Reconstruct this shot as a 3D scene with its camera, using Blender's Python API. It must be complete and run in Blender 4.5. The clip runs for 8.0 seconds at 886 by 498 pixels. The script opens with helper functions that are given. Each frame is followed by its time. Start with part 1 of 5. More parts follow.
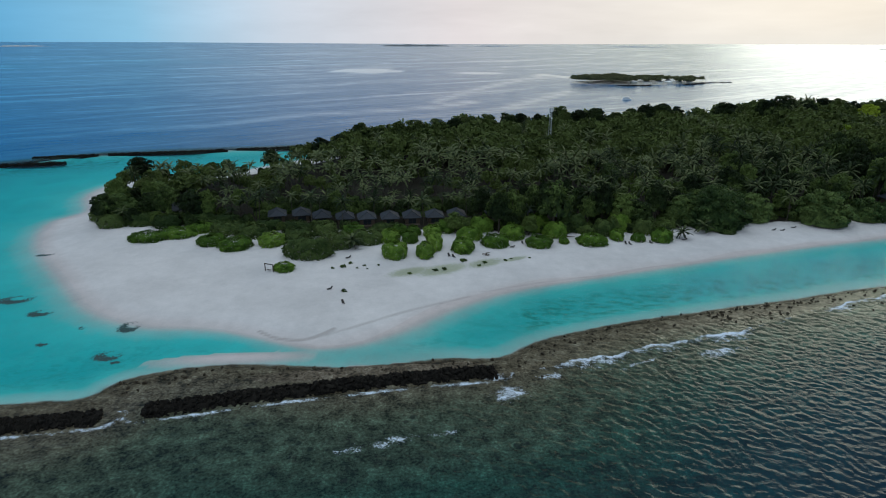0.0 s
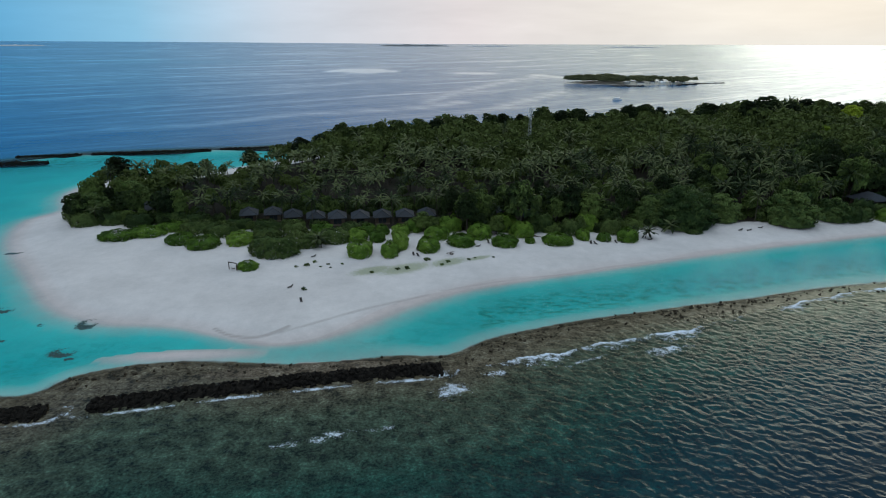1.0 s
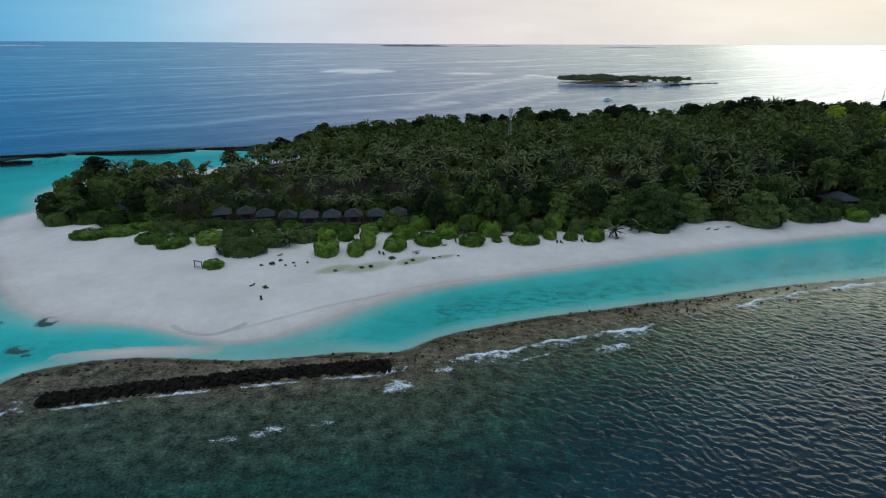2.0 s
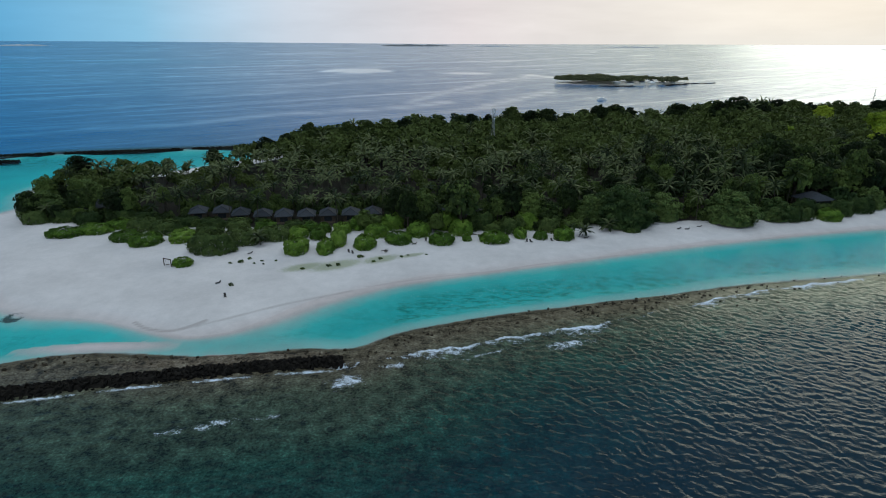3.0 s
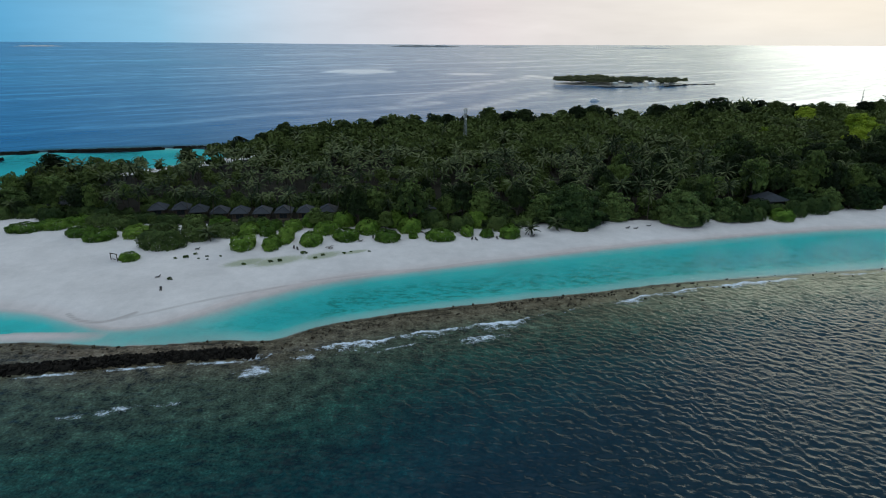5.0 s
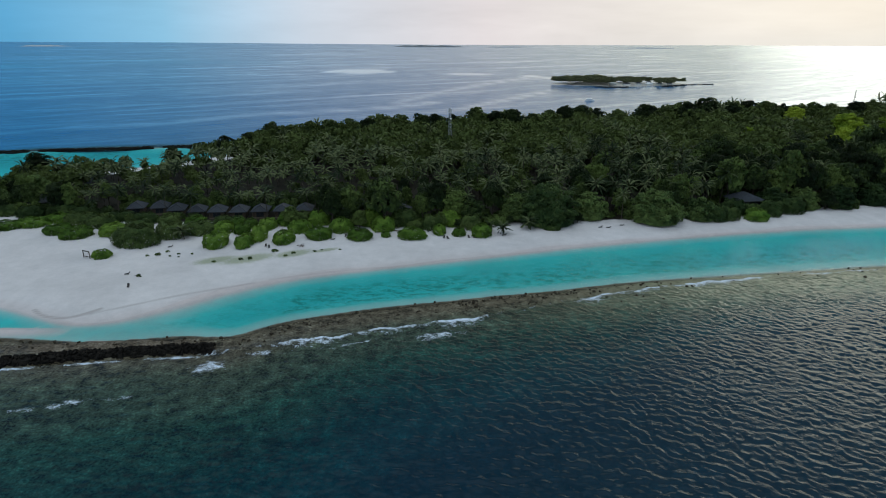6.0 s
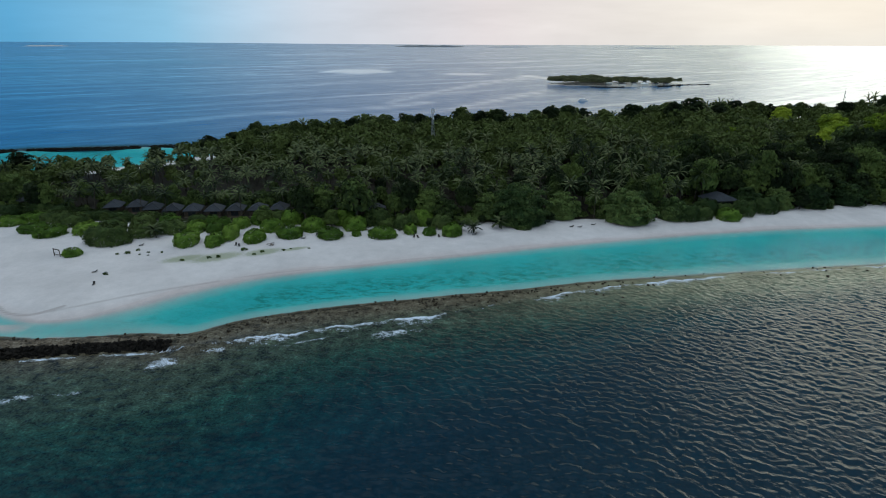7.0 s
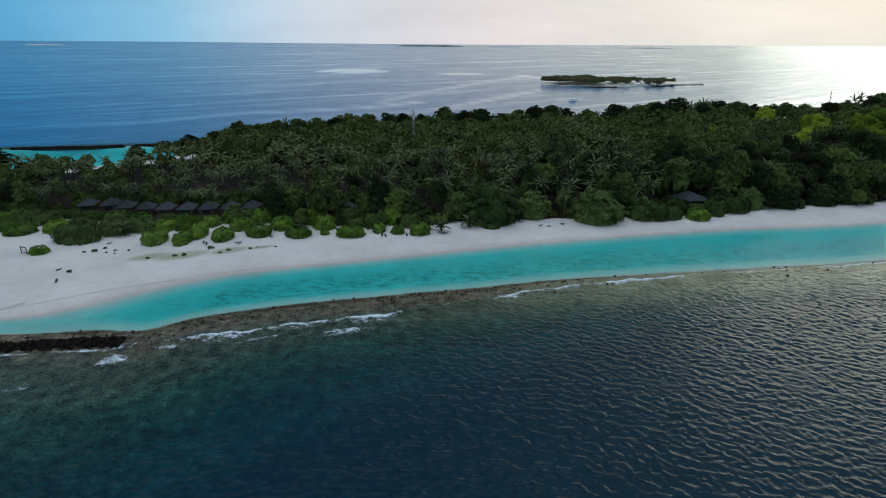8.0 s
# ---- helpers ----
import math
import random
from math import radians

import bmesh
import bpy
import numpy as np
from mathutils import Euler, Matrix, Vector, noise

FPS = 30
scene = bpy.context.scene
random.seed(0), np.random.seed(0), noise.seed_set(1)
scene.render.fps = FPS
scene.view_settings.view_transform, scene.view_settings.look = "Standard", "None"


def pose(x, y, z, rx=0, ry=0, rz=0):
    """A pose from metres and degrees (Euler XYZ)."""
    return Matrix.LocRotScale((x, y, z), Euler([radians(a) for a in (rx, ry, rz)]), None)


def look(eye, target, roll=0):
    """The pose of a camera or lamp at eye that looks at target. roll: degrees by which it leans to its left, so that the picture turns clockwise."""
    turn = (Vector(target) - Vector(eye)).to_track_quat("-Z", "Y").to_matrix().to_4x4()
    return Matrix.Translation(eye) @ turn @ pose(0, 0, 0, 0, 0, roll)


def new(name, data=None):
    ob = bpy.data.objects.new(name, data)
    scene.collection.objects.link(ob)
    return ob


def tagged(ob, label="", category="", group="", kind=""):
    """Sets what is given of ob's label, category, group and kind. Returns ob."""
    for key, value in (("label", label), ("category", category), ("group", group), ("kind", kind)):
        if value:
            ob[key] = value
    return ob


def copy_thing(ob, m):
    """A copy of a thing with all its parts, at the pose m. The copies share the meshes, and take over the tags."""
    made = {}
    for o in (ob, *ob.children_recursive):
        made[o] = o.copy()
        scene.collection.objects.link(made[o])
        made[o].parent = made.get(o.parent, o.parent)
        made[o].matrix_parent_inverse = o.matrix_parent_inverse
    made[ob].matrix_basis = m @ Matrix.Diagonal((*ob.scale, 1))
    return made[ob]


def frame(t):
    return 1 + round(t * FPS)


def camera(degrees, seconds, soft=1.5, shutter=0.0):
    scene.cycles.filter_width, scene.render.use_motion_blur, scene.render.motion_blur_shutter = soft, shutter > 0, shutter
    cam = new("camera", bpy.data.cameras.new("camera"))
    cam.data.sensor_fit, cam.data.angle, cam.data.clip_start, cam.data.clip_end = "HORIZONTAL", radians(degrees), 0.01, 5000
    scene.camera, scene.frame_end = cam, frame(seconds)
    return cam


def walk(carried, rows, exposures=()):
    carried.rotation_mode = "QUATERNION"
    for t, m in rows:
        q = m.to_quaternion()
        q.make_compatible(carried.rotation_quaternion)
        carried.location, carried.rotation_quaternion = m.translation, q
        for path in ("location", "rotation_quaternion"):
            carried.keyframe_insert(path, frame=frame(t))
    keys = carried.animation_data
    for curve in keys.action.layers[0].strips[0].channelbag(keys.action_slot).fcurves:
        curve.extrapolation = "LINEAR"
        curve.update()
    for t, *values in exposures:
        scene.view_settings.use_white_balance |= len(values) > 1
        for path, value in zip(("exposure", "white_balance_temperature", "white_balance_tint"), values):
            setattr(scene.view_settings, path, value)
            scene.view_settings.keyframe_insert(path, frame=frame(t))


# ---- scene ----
cam = camera(73.7, 8.0, 1.0)
PATH = [
    (0, (2.402, -0.288, 74.416), (2.451, 1.595, 73.746), 0.2),
    (0.5, (8.713, -1.388, 74.651), (8.759, 0.496, 73.981), 0.2),
    (1, (15.109, -2.527, 74.818), (15.157, -0.644, 74.148), 0.3),
    (1.5, (21.327, -3.78, 75.001), (21.375, -1.896, 74.331), 0.3),
    (3, (40.52, -7.546, 75.652), (40.554, -5.662, 74.981), 0.3),
    (3.5, (46.524, -8.605, 75.638), (46.551, -6.721, 74.968), 0.3),
    (4, (53.166, -9.649, 75.765), (53.181, -7.765, 75.095), 0.3),
    (4.5, (59.572, -10.664, 75.817), (59.576, -8.779, 75.148), 0.3),
    (6, (78.99, -13.713, 76.037), (78.97, -11.828, 75.368), 0.3),
    (6.5, (85.46, -14.181, 76.086), (85.432, -12.296, 75.418), 0.3),
    (7, (92.16, -15.19, 76.319), (92.13, -13.306, 75.65), 0.3),
    (7.5, (98.559, -15.844, 76.566), (98.529, -13.96, 75.895), 0.4),
    (8, (105.454, -16.485, 76.548), (105.422, -14.601, 75.878), 0.4),
]
walk(cam, [(t, look(eye, target, roll)) for t, eye, target, roll in PATH])

# ---- world, sun ----
SUN_AZ, SUN_EL = radians(36), radians(14)      # from +y towards +x; behind thin cloud
sun_way = Vector((math.sin(SUN_AZ) * math.cos(SUN_EL), math.cos(SUN_AZ) * math.cos(SUN_EL), math.sin(SUN_EL)))


class Nodes:
    """Short hand for a node tree: add nodes, link sockets."""

    def __init__(self, tree):
        self.tree = tree
        tree.nodes.clear()

    def add(self, kind, inputs=None, **props):
        n = self.tree.nodes.new(kind)
        if "operation" in props:
            n.operation = props["operation"]
        if "use_clamp" in props:
            n.use_clamp = props["use_clamp"]
        if "attribute_name" in props:
            n.attribute_name = props["attribute_name"]
        if "data_type" in props:
            n.data_type, n.blend_type, n.clamp_factor = props["data_type"], props["blend_type"], props["clamp_factor"]
        for k, v in (inputs or {}).items():
            if isinstance(v, bpy.types.NodeSocket):
                self.tree.links.new(v, n.inputs[k])
            else:
                n.inputs[k].default_value = v
        return n

    def math(self, op, a, b=0.0, clamp=False):
        return self.add("ShaderNodeMath", {0: a, 1: b}, operation=op, use_clamp=clamp).outputs[0]

    def mix(self, fac, a, b, blend="MIX"):
        n = self.add("ShaderNodeMix", data_type="RGBA", blend_type=blend, clamp_factor=True)
        for k, v in ((0, fac), (6, a), (7, b)):
            if isinstance(v, bpy.types.NodeSocket):
                self.tree.links.new(v, n.inputs[k])
            else:
                n.inputs[k].default_value = (*v, 1) if isinstance(v, tuple) and len(v) == 3 else v
        return n.outputs[2]

    def ramp(self, fac, stops, mode="LINEAR"):
        n = self.add("ShaderNodeValToRGB", {0: fac})
        n.color_ramp.interpolation = mode
        els = n.color_ramp.elements
        while len(els) < len(stops):
            els.new(0.5)
        for e, (at, c) in zip(els, stops):
            e.position = at
            e.color = (*c, 1) if isinstance(c, tuple) else (c, c, c, 1)
        return n.outputs[0]

    def noise(self, vec, scale, detail=4.0, rough=0.55, out=0, dist=0.0):
        return self.add("ShaderNodeTexNoise", {"Vector": vec, "Scale": scale, "Detail": detail, "Roughness": rough, "Distortion": dist}).outputs[out]

    def scaled(self, vec, sx, sy, sz, rot=0.0):
        return self.add("ShaderNodeMapping", {"Vector": vec, "Scale": (sx, sy, sz), "Rotation": (0, 0, rot)}).outputs[0]


world = bpy.data.worlds.new("evening_sky")
scene.world = world
world.use_nodes = True
w = Nodes(world.node_tree)
way = w.add("ShaderNodeTexCoord").outputs["Generated"]
xyz = w.add("ShaderNodeSeparateXYZ", {0: way})
up = w.math("MAXIMUM", xyz.outputs[2], 0.004)
flat = w.add("ShaderNodeCombineXYZ", {0: xyz.outputs[0], 1: xyz.outputs[1], 2: up}).outputs[0]
sky = w.add("ShaderNodeTexSky")
sky.sky_type, sky.sun_disc, sky.sun_elevation, sky.sun_rotation, sky.dust_density = "NISHITA", False, SUN_EL, SUN_AZ, 3.0
level = w.add("ShaderNodeVectorMath", {0: w.add("ShaderNodeCombineXYZ", {0: xyz.outputs[0], 1: xyz.outputs[1], 2: 0.0001}).outputs[0]}, operation="NORMALIZE").outputs[0]
toward = w.add("ShaderNodeVectorMath", {0: level, 1: (math.sin(SUN_AZ), math.cos(SUN_AZ), 0)}, operation="DOT_PRODUCT").outputs["Value"]
side = w.math("ADD", w.math("MULTIPLY", toward, 0.5), 0.5)
# high thin overcast: blue away from the sun, warm white round it
cloud_low = w.ramp(side, [(0.0, (0.28, 0.33, 0.40)), (0.30, (0.20, 0.32, 0.48)), (0.55, (0.10, 0.30, 0.55)), (0.66, (0.12, 0.42, 0.70)), (0.745, (0.27, 0.56, 0.78)), (0.83, (0.64, 0.72, 0.82)),
                        (0.92, (0.82, 0.77, 0.785)), (1.0, (0.85, 0.83, 0.77))])
cloud_mid = w.ramp(side, [(0.0, (0.50, 0.62, 0.74)), (0.35, (0.28, 0.44, 0.60)), (0.65, (0.03, 0.22, 0.52)), (0.80, (0.17, 0.31, 0.50)), (0.92, (0.52, 0.48, 0.50)), (1.0, (0.56, 0.54, 0.46))])
cloud_high = w.ramp(side, [(0.0, (0.72, 0.86, 1.00)), (0.40, (0.38, 0.52, 0.66)), (0.70, (0.09, 0.21, 0.33)), (0.90, (0.075, 0.17, 0.24)), (1.0, (0.12, 0.19, 0.22))])
veil = w.mix(w.ramp(up, [(0.06, 0.0), (0.22, 1.0)]), cloud_low, cloud_mid)
veil = w.mix(w.ramp(up, [(0.22, 0.0), (0.50, 1.0)]), veil, cloud_high)
veil = w.mix(w.ramp(up, [(0.52, 0.0), (0.98, 1.0)], "EASE"), veil, (1.04, 1.24, 1.36))
near_sun = w.add("ShaderNodeVectorMath", {0: way, 1: tuple(sun_way)}, operation="DOT_PRODUCT").outputs["Value"]
glow = w.math("MULTIPLY", w.math("POWER", w.math("MAXIMUM", near_sun, 0.0), 8.0), w.ramp(up, [(0.055, 0.01), (0.12, 0.24), (0.22, 1.0), (0.40, 0.30), (0.56, 0.0)]))
veil = w.mix(glow, veil, (1.75, 1.62, 1.10), "ADD")
puffs = w.noise(w.scaled(flat, 1.2, 1.2, 7.0), 2.2, 5.0, 0.6)
veil = w.mix(1.0, veil, w.ramp(puffs, [(0.3, 0.90), (0.7, 1.08)]), "MULTIPLY")
back_sky = w.add("ShaderNodeBackground", {"Color": sky.outputs[0], "Strength": 0.04})
back_veil = w.add("ShaderNodeBackground", {"Color": veil, "Strength": 1.0})
w.add("ShaderNodeOutputWorld", {0: w.add("ShaderNodeMixShader", {0: 0.94, 1: back_sky.outputs[0], 2: back_veil.outputs[0]}).outputs[0]})

sun = new("sun", bpy.data.lights.new("sun", "SUN"))
sun.data.energy, sun.data.angle, sun.data.color = 0.22, radians(24), (1.0, 0.94, 0.86)
sun.matrix_world = look((400, 600, 300), Vector((400, 600, 300)) - sun_way)

# ---- materials ----


def material(name):
    m = bpy.data.materials.new(name)
    m.use_nodes = True
    return m, Nodes(m.node_tree)


def surface(n, color, rough=0.8, normal=None, metal=0.0, spec=0.3):
    ins = {"Base Color": color, "Roughness": rough, "Metallic": metal, "Specular IOR Level": spec}
    if normal is not None:
        ins["Normal"] = normal
    return n.add("ShaderNodeBsdfPrincipled", ins).outputs[0]


def finish(n, shader):
    n.add("ShaderNodeOutputMaterial", {0: shader})


def leaf_material(name, dark, mid, light, clump=0.22, gloss=0.65, spec=0.10, vary=0.30):
    """Foliage: every leaf, clump and plant a little different."""
    m, n = material(name)
    geo = n.add("ShaderNodeNewGeometry")
    per_leaf = geo.outputs["Random Per Island"]
    per_plant = n.add("ShaderNodeObjectInfo").outputs["Random"]
    patch = n.noise(geo.outputs["Position"], clump, 3.0)
    a = n.math("MULTIPLY", n.math("SUBTRACT", per_leaf, 0.5), vary)
    b = n.math("MULTIPLY", n.math("SUBTRACT", per_plant, 0.5), 0.72)
    f = n.math("ADD", n.math("ADD", a, b), n.math("ADD", n.math("MULTIPLY", n.math("SUBTRACT", patch, 0.5), 1.5), 0.5))
    col = n.ramp(f, [(0.20, dark), (0.5, mid), (0.84, light)])
    diff = surface(n, col, gloss, spec=spec)
    trans = n.add("ShaderNodeBsdfTranslucent", {0: n.mix(0.5, col, light)}).outputs[0]
    finish(n, n.add("ShaderNodeMixShader", {0: 0.16, 1: diff, 2: trans}).outputs[0])
    return m


def plain(name, c1, c2, scale, rough=0.8, bump=0.0, spec=0.3, metal=0.0):
    """Two-scale mottled surface."""
    m, n = material(name)
    pos = n.add("ShaderNodeNewGeometry").outputs["Position"]
    rnd = n.add("ShaderNodeObjectInfo").outputs["Random"]
    f = n.math("ADD", n.math("MULTIPLY", n.noise(pos, scale, 5.0, 0.65), 0.7), n.math("MULTIPLY", n.noise(pos, scale * 7, 2.0), 0.3))
    f = n.math("ADD", f, n.math("MULTIPLY", n.math("SUBTRACT", rnd, 0.5), 0.2))
    col = n.ramp(f, [(0.3, c1), (0.7, c2)])
    nrm = n.add("ShaderNodeBump", {"Height": f, "Strength": bump, "Distance": 0.1}).outputs[0] if bump else None
    finish(n, surface(n, col, rough, nrm, metal, spec))
    return m


def reef_look(n, pos, dn, n_mid, n_fine):
    """Reef rubble, turf and pale sand pockets as seen under dn times 12 m of water."""
    rub = n.math("ADD", n.math("MULTIPLY", n_mid, 0.50), n.math("MULTIPLY", n_fine, 0.50))
    rub = n.math("ADD", n.math("MULTIPLY", n.math("SUBTRACT", rub, 0.5), 1.45), n.math("ADD", 0.34, n.math("MULTIPLY", n.noise(n.scaled(pos, 0.5, 1, 1), 0.09, 5.0, 0.7), 0.30)))
    dry = n.ramp(rub, [(0.36, (0.020, 0.018, 0.013)), (0.46, (0.078, 0.060, 0.042)), (0.58, (0.135, 0.112, 0.085)), (0.72, (0.28, 0.25, 0.20))])
    heads = n.ramp(n.add("ShaderNodeTexVoronoi", {"Vector": n.mix(0.12, pos, n.noise(pos, 0.8, 3.0, 0.6, 1)), "Scale": 0.42, "Randomness": 1.0}).outputs["Distance"], [(0.16, 1.0), (0.30, 0.0)])
    heads = n.math("MULTIPLY", heads, n.ramp(n.noise(pos, 0.06, 4.0, 0.6), [(0.42, 0.0), (0.60, 0.85)]))
    dry = n.mix(heads, dry, (0.022, 0.020, 0.016))
    through_reef = n.ramp(dn, [(0.0, (1, 1, 1)), (0.03, (0.80, 0.85, 0.78)), (0.10, (0.42, 0.68, 0.60)), (0.22, (0.11, 0.47, 0.44)), (0.42, (0.014, 0.22, 0.26)), (1.0, (0.004, 0.05, 0.11))])
    return n.mix(1.0, dry, through_reef, "MULTIPLY")


# sand, seabed and reef: one sheet whose look follows depth and what grows on it
ground_mat, n = material("sand_and_reef")
geo = n.add("ShaderNodeNewGeometry")
pos = geo.outputs["Position"]
reef_at = n.add("ShaderNodeAttribute", attribute_name="reef").outputs["Fac"]
grass_at = n.add("ShaderNodeAttribute", attribute_name="grass").outputs["Fac"]
litter_shade_at = n.add("ShaderNodeAttribute", attribute_name="litter").outputs["Fac"]
depth_at = n.add("ShaderNodeAttribute", attribute_name="depth").outputs["Fac"]
n_big = n.noise(pos, 0.045, 4.0, 0.6)
n_mid = n.noise(pos, 0.28, 5.0, 0.65)
n_fine = n.noise(pos, 1.6, 4.0, 0.7)
sand = n.ramp(n.math("ADD", n.math("MULTIPLY", n_mid, 0.6), n.math("MULTIPLY", n_fine, 0.4)), [(0.30, (0.47, 0.445, 0.45)), (0.7, (0.575, 0.54, 0.542))])
sand = n.mix(1.0, sand, n.ramp(n_big, [(0.35, 0.92), (0.62, 1.05)]), "MULTIPLY")
damp = n.ramp(n.math("ADD", n.math("MULTIPLY", depth_at, -1.0), n.math("MULTIPLY", n_big, 0.4)), [(0.15, 1.0), (0.85, 0.0)])
sand = n.mix(damp, sand, n.mix(1.0, sand, (0.965, 0.92, 0.91), "MULTIPLY"))
# water turns the light from the bottom blue-green with depth
d = n.math("ADD", depth_at, n.math("MULTIPLY", n.math("SUBTRACT", n_mid, 0.5), n.math("MULTIPLY", n.math("MINIMUM", n.math("MAXIMUM", depth_at, 0.0), 2.0), 0.6)))
dn = n.math("MULTIPLY", d, 1 / 12.0, True)
through_sand = n.ramp(dn, [(0.0, (1, 1, 1)), (0.012, (0.86, 0.92, 0.92)), (0.04, (0.38, 0.95, 0.93)), (0.085, (0.07, 0.90, 0.90)), (0.15, (0.016, 0.78, 0.82)),
                           (0.26, (0.010, 0.50, 0.60)), (0.50, (0.010, 0.28, 0.66)), (1.0, (0.009, 0.24, 0.78))])
swash_at = n.add("ShaderNodeAttribute", attribute_name="swash").outputs["Fac"]
sand = n.mix(n.ramp(n.math("ADD", swash_at, n.math("MULTIPLY", n.math("SUBTRACT", n_mid, 0.5), 0.5)), [(0.40, 0.0), (0.56, 1.0)]), sand, n.mix(1.0, sand, (0.955, 0.925, 0.915), "MULTIPLY"))
wet = n.ramp(n.math("ADD", n.math("MULTIPLY", n_mid, 0.3), n.math("MULTIPLY", depth_at, -1.0)), [(0.0, 0.93), (0.55, 1.0)])
bottom = n.mix(1.0, n.mix(1.0, sand, through_sand, "MULTIPLY"), wet, "MULTIPLY")
# coral heads and weed in the lagoon
heads = n.ramp(n.noise(n.scaled(pos, 1, 1.5, 1), 0.30, 6.0, 0.75), [(0.47, 0.0), (0.60, 0.9)])
weed_at = n.add("ShaderNodeAttribute", attribute_name="weed").outputs["Fac"]
bottom = n.mix(n.math("MULTIPLY", heads, weed_at), bottom, n.mix(1.0, (0.12, 0.22, 0.19), through_sand, "MULTIPLY"))
coral_at = n.add("ShaderNodeAttribute", attribute_name="coral").outputs["Fac"]
bottom = n.mix(n.ramp(n.math("ADD", coral_at, n.math("MULTIPLY", n.math("SUBTRACT", n_fine, 0.5), 0.9)), [(0.42, 0.0), (0.58, 1.0)]), bottom, (0.035, 0.065, 0.065))
reef_col = reef_look(n, pos, dn, n_mid, n_fine)
edge = n.ramp(n.math("ADD", reef_at, n.math("MULTIPLY", n.math("SUBTRACT", n.noise(pos, 0.12, 6.0, 0.7), 0.5), 0.8)), [(0.38, 0.0), (0.62, 1.0)])
col = n.mix(edge, bottom, reef_col)
deep_body = n.ramp(dn, [(0.45, (0.0, 0.0, 0.0)), (1.0, (0.0010, 0.014, 0.030))])
col = n.mix(1.0, col, deep_body, "ADD")
green = n.ramp(n.math("ADD", grass_at, n.math("MULTIPLY", n.math("SUBTRACT", n_fine, 0.5), 1.0)), [(0.40, 0.0), (0.75, 1.0)])
col = n.mix(n.math("MULTIPLY", green, 0.58), col, n.ramp(n_fine, [(0.3, (0.08, 0.13, 0.03)), (0.7, (0.22, 0.26, 0.10))]))
# low sand steps drawn as dark lines, their shade put into the colour
scarp_at = n.add("ShaderNodeAttribute", attribute_name="scarp").outputs["Fac"]
col = n.mix(n.math("MULTIPLY", n.ramp(n.math("ADD", scarp_at, n.math("MULTIPLY", n.math("SUBTRACT", n_mid, 0.5), 0.7)), [(0.35, 0.0), (0.8, 1.0)]), 0.62), col, (0.28, 0.25, 0.24))
# leaf litter, near black: the trees' shade is put into its colour
leafy = n.ramp(n.math("ADD", litter_shade_at, n.math("MULTIPLY", n.math("SUBTRACT", n_mid, 0.5), 0.8)), [(0.40, 0.0), (0.62, 1.0)])
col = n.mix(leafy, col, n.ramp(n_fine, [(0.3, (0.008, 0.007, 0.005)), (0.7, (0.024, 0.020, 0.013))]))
nrm = n.add("ShaderNodeBump", {"Height": n.math("ADD", n_mid, n_fine), "Strength": 0.15, "Distance": 0.2}).outputs[0]
finish(n, surface(n, col, 0.85, nrm, spec=0.15))

# sea surface
water_mat, n = material("sea_water")
pos = n.add("ShaderNodeNewGeometry").outputs["Position"]
calm_at = n.add("ShaderNodeAttribute", attribute_name="calm").outputs["Fac"]
foam_at = n.add("ShaderNodeAttribute", attribute_name="foam").outputs["Fac"]
slick_at = n.add("ShaderNodeAttribute", attribute_name="slick").outputs["Fac"]
chop_at = n.add("ShaderNodeAttribute", attribute_name="chop").outputs["Fac"]
deep_at = n.add("ShaderNodeAttribute", attribute_name="deep").outputs["Fac"]
turned = n.scaled(pos, 1, 1, 1, radians(30))
crests = n.noise(n.scaled(turned, 0.38, 1.0, 1.0), 0.62, 2.0, 0.55, dist=0.4)
chips = n.noise(n.scaled(turned, 0.55, 1.0, 1.0), 1.5, 3.0, 0.6)
h = n.math("ADD", n.math("MULTIPLY", crests, n.math("ADD", 0.25, n.math("MULTIPLY", calm_at, 0.5))), n.math("MULTIPLY", chips, 0.42))
gusts = n.ramp(n.noise(n.scaled(turned, 0.25, 1.0, 1.0), 0.02, 6.0, 0.68, dist=1.2), [(0.36, 1.0), (0.60, 0.75), (0.68, 0.45)])
drift = n.scaled(pos, 1, 1, 1, radians(-38))
streaks = n.ramp(n.noise(n.scaled(drift, 0.10, 1.0, 1.0), 0.017, 7.0, 0.70, dist=1.3), [(0.48, 0.0), (0.58, 0.35), (0.68, 1.0)])
rows = n.ramp(n.noise(n.scaled(n.scaled(pos, 1, 1, 1, radians(-24)), 0.20, 1.0, 1.0), 0.13, 5.0, 0.70), [(0.36, 0.0), (0.64, 1.0)])
slick = n.math("MAXIMUM", slick_at, n.math("MULTIPLY", streaks, n.math("MULTIPLY", chop_at, 0.8)))
ripple = n.math("MULTIPLY", n.math("MULTIPLY", n.math("SUBTRACT", 1.0, n.math("MULTIPLY", calm_at, 0.55)), gusts), n.math("SUBTRACT", 1.0, n.math("MULTIPLY", chop_at, 0.85)))
nrm = n.add("ShaderNodeBump", {"Height": h, "Strength": ripple, "Distance": 0.30}).outputs[0]
fres = n.add("ShaderNodeFresnel", {"IOR": 1.33, "Normal": nrm}).outputs[0]
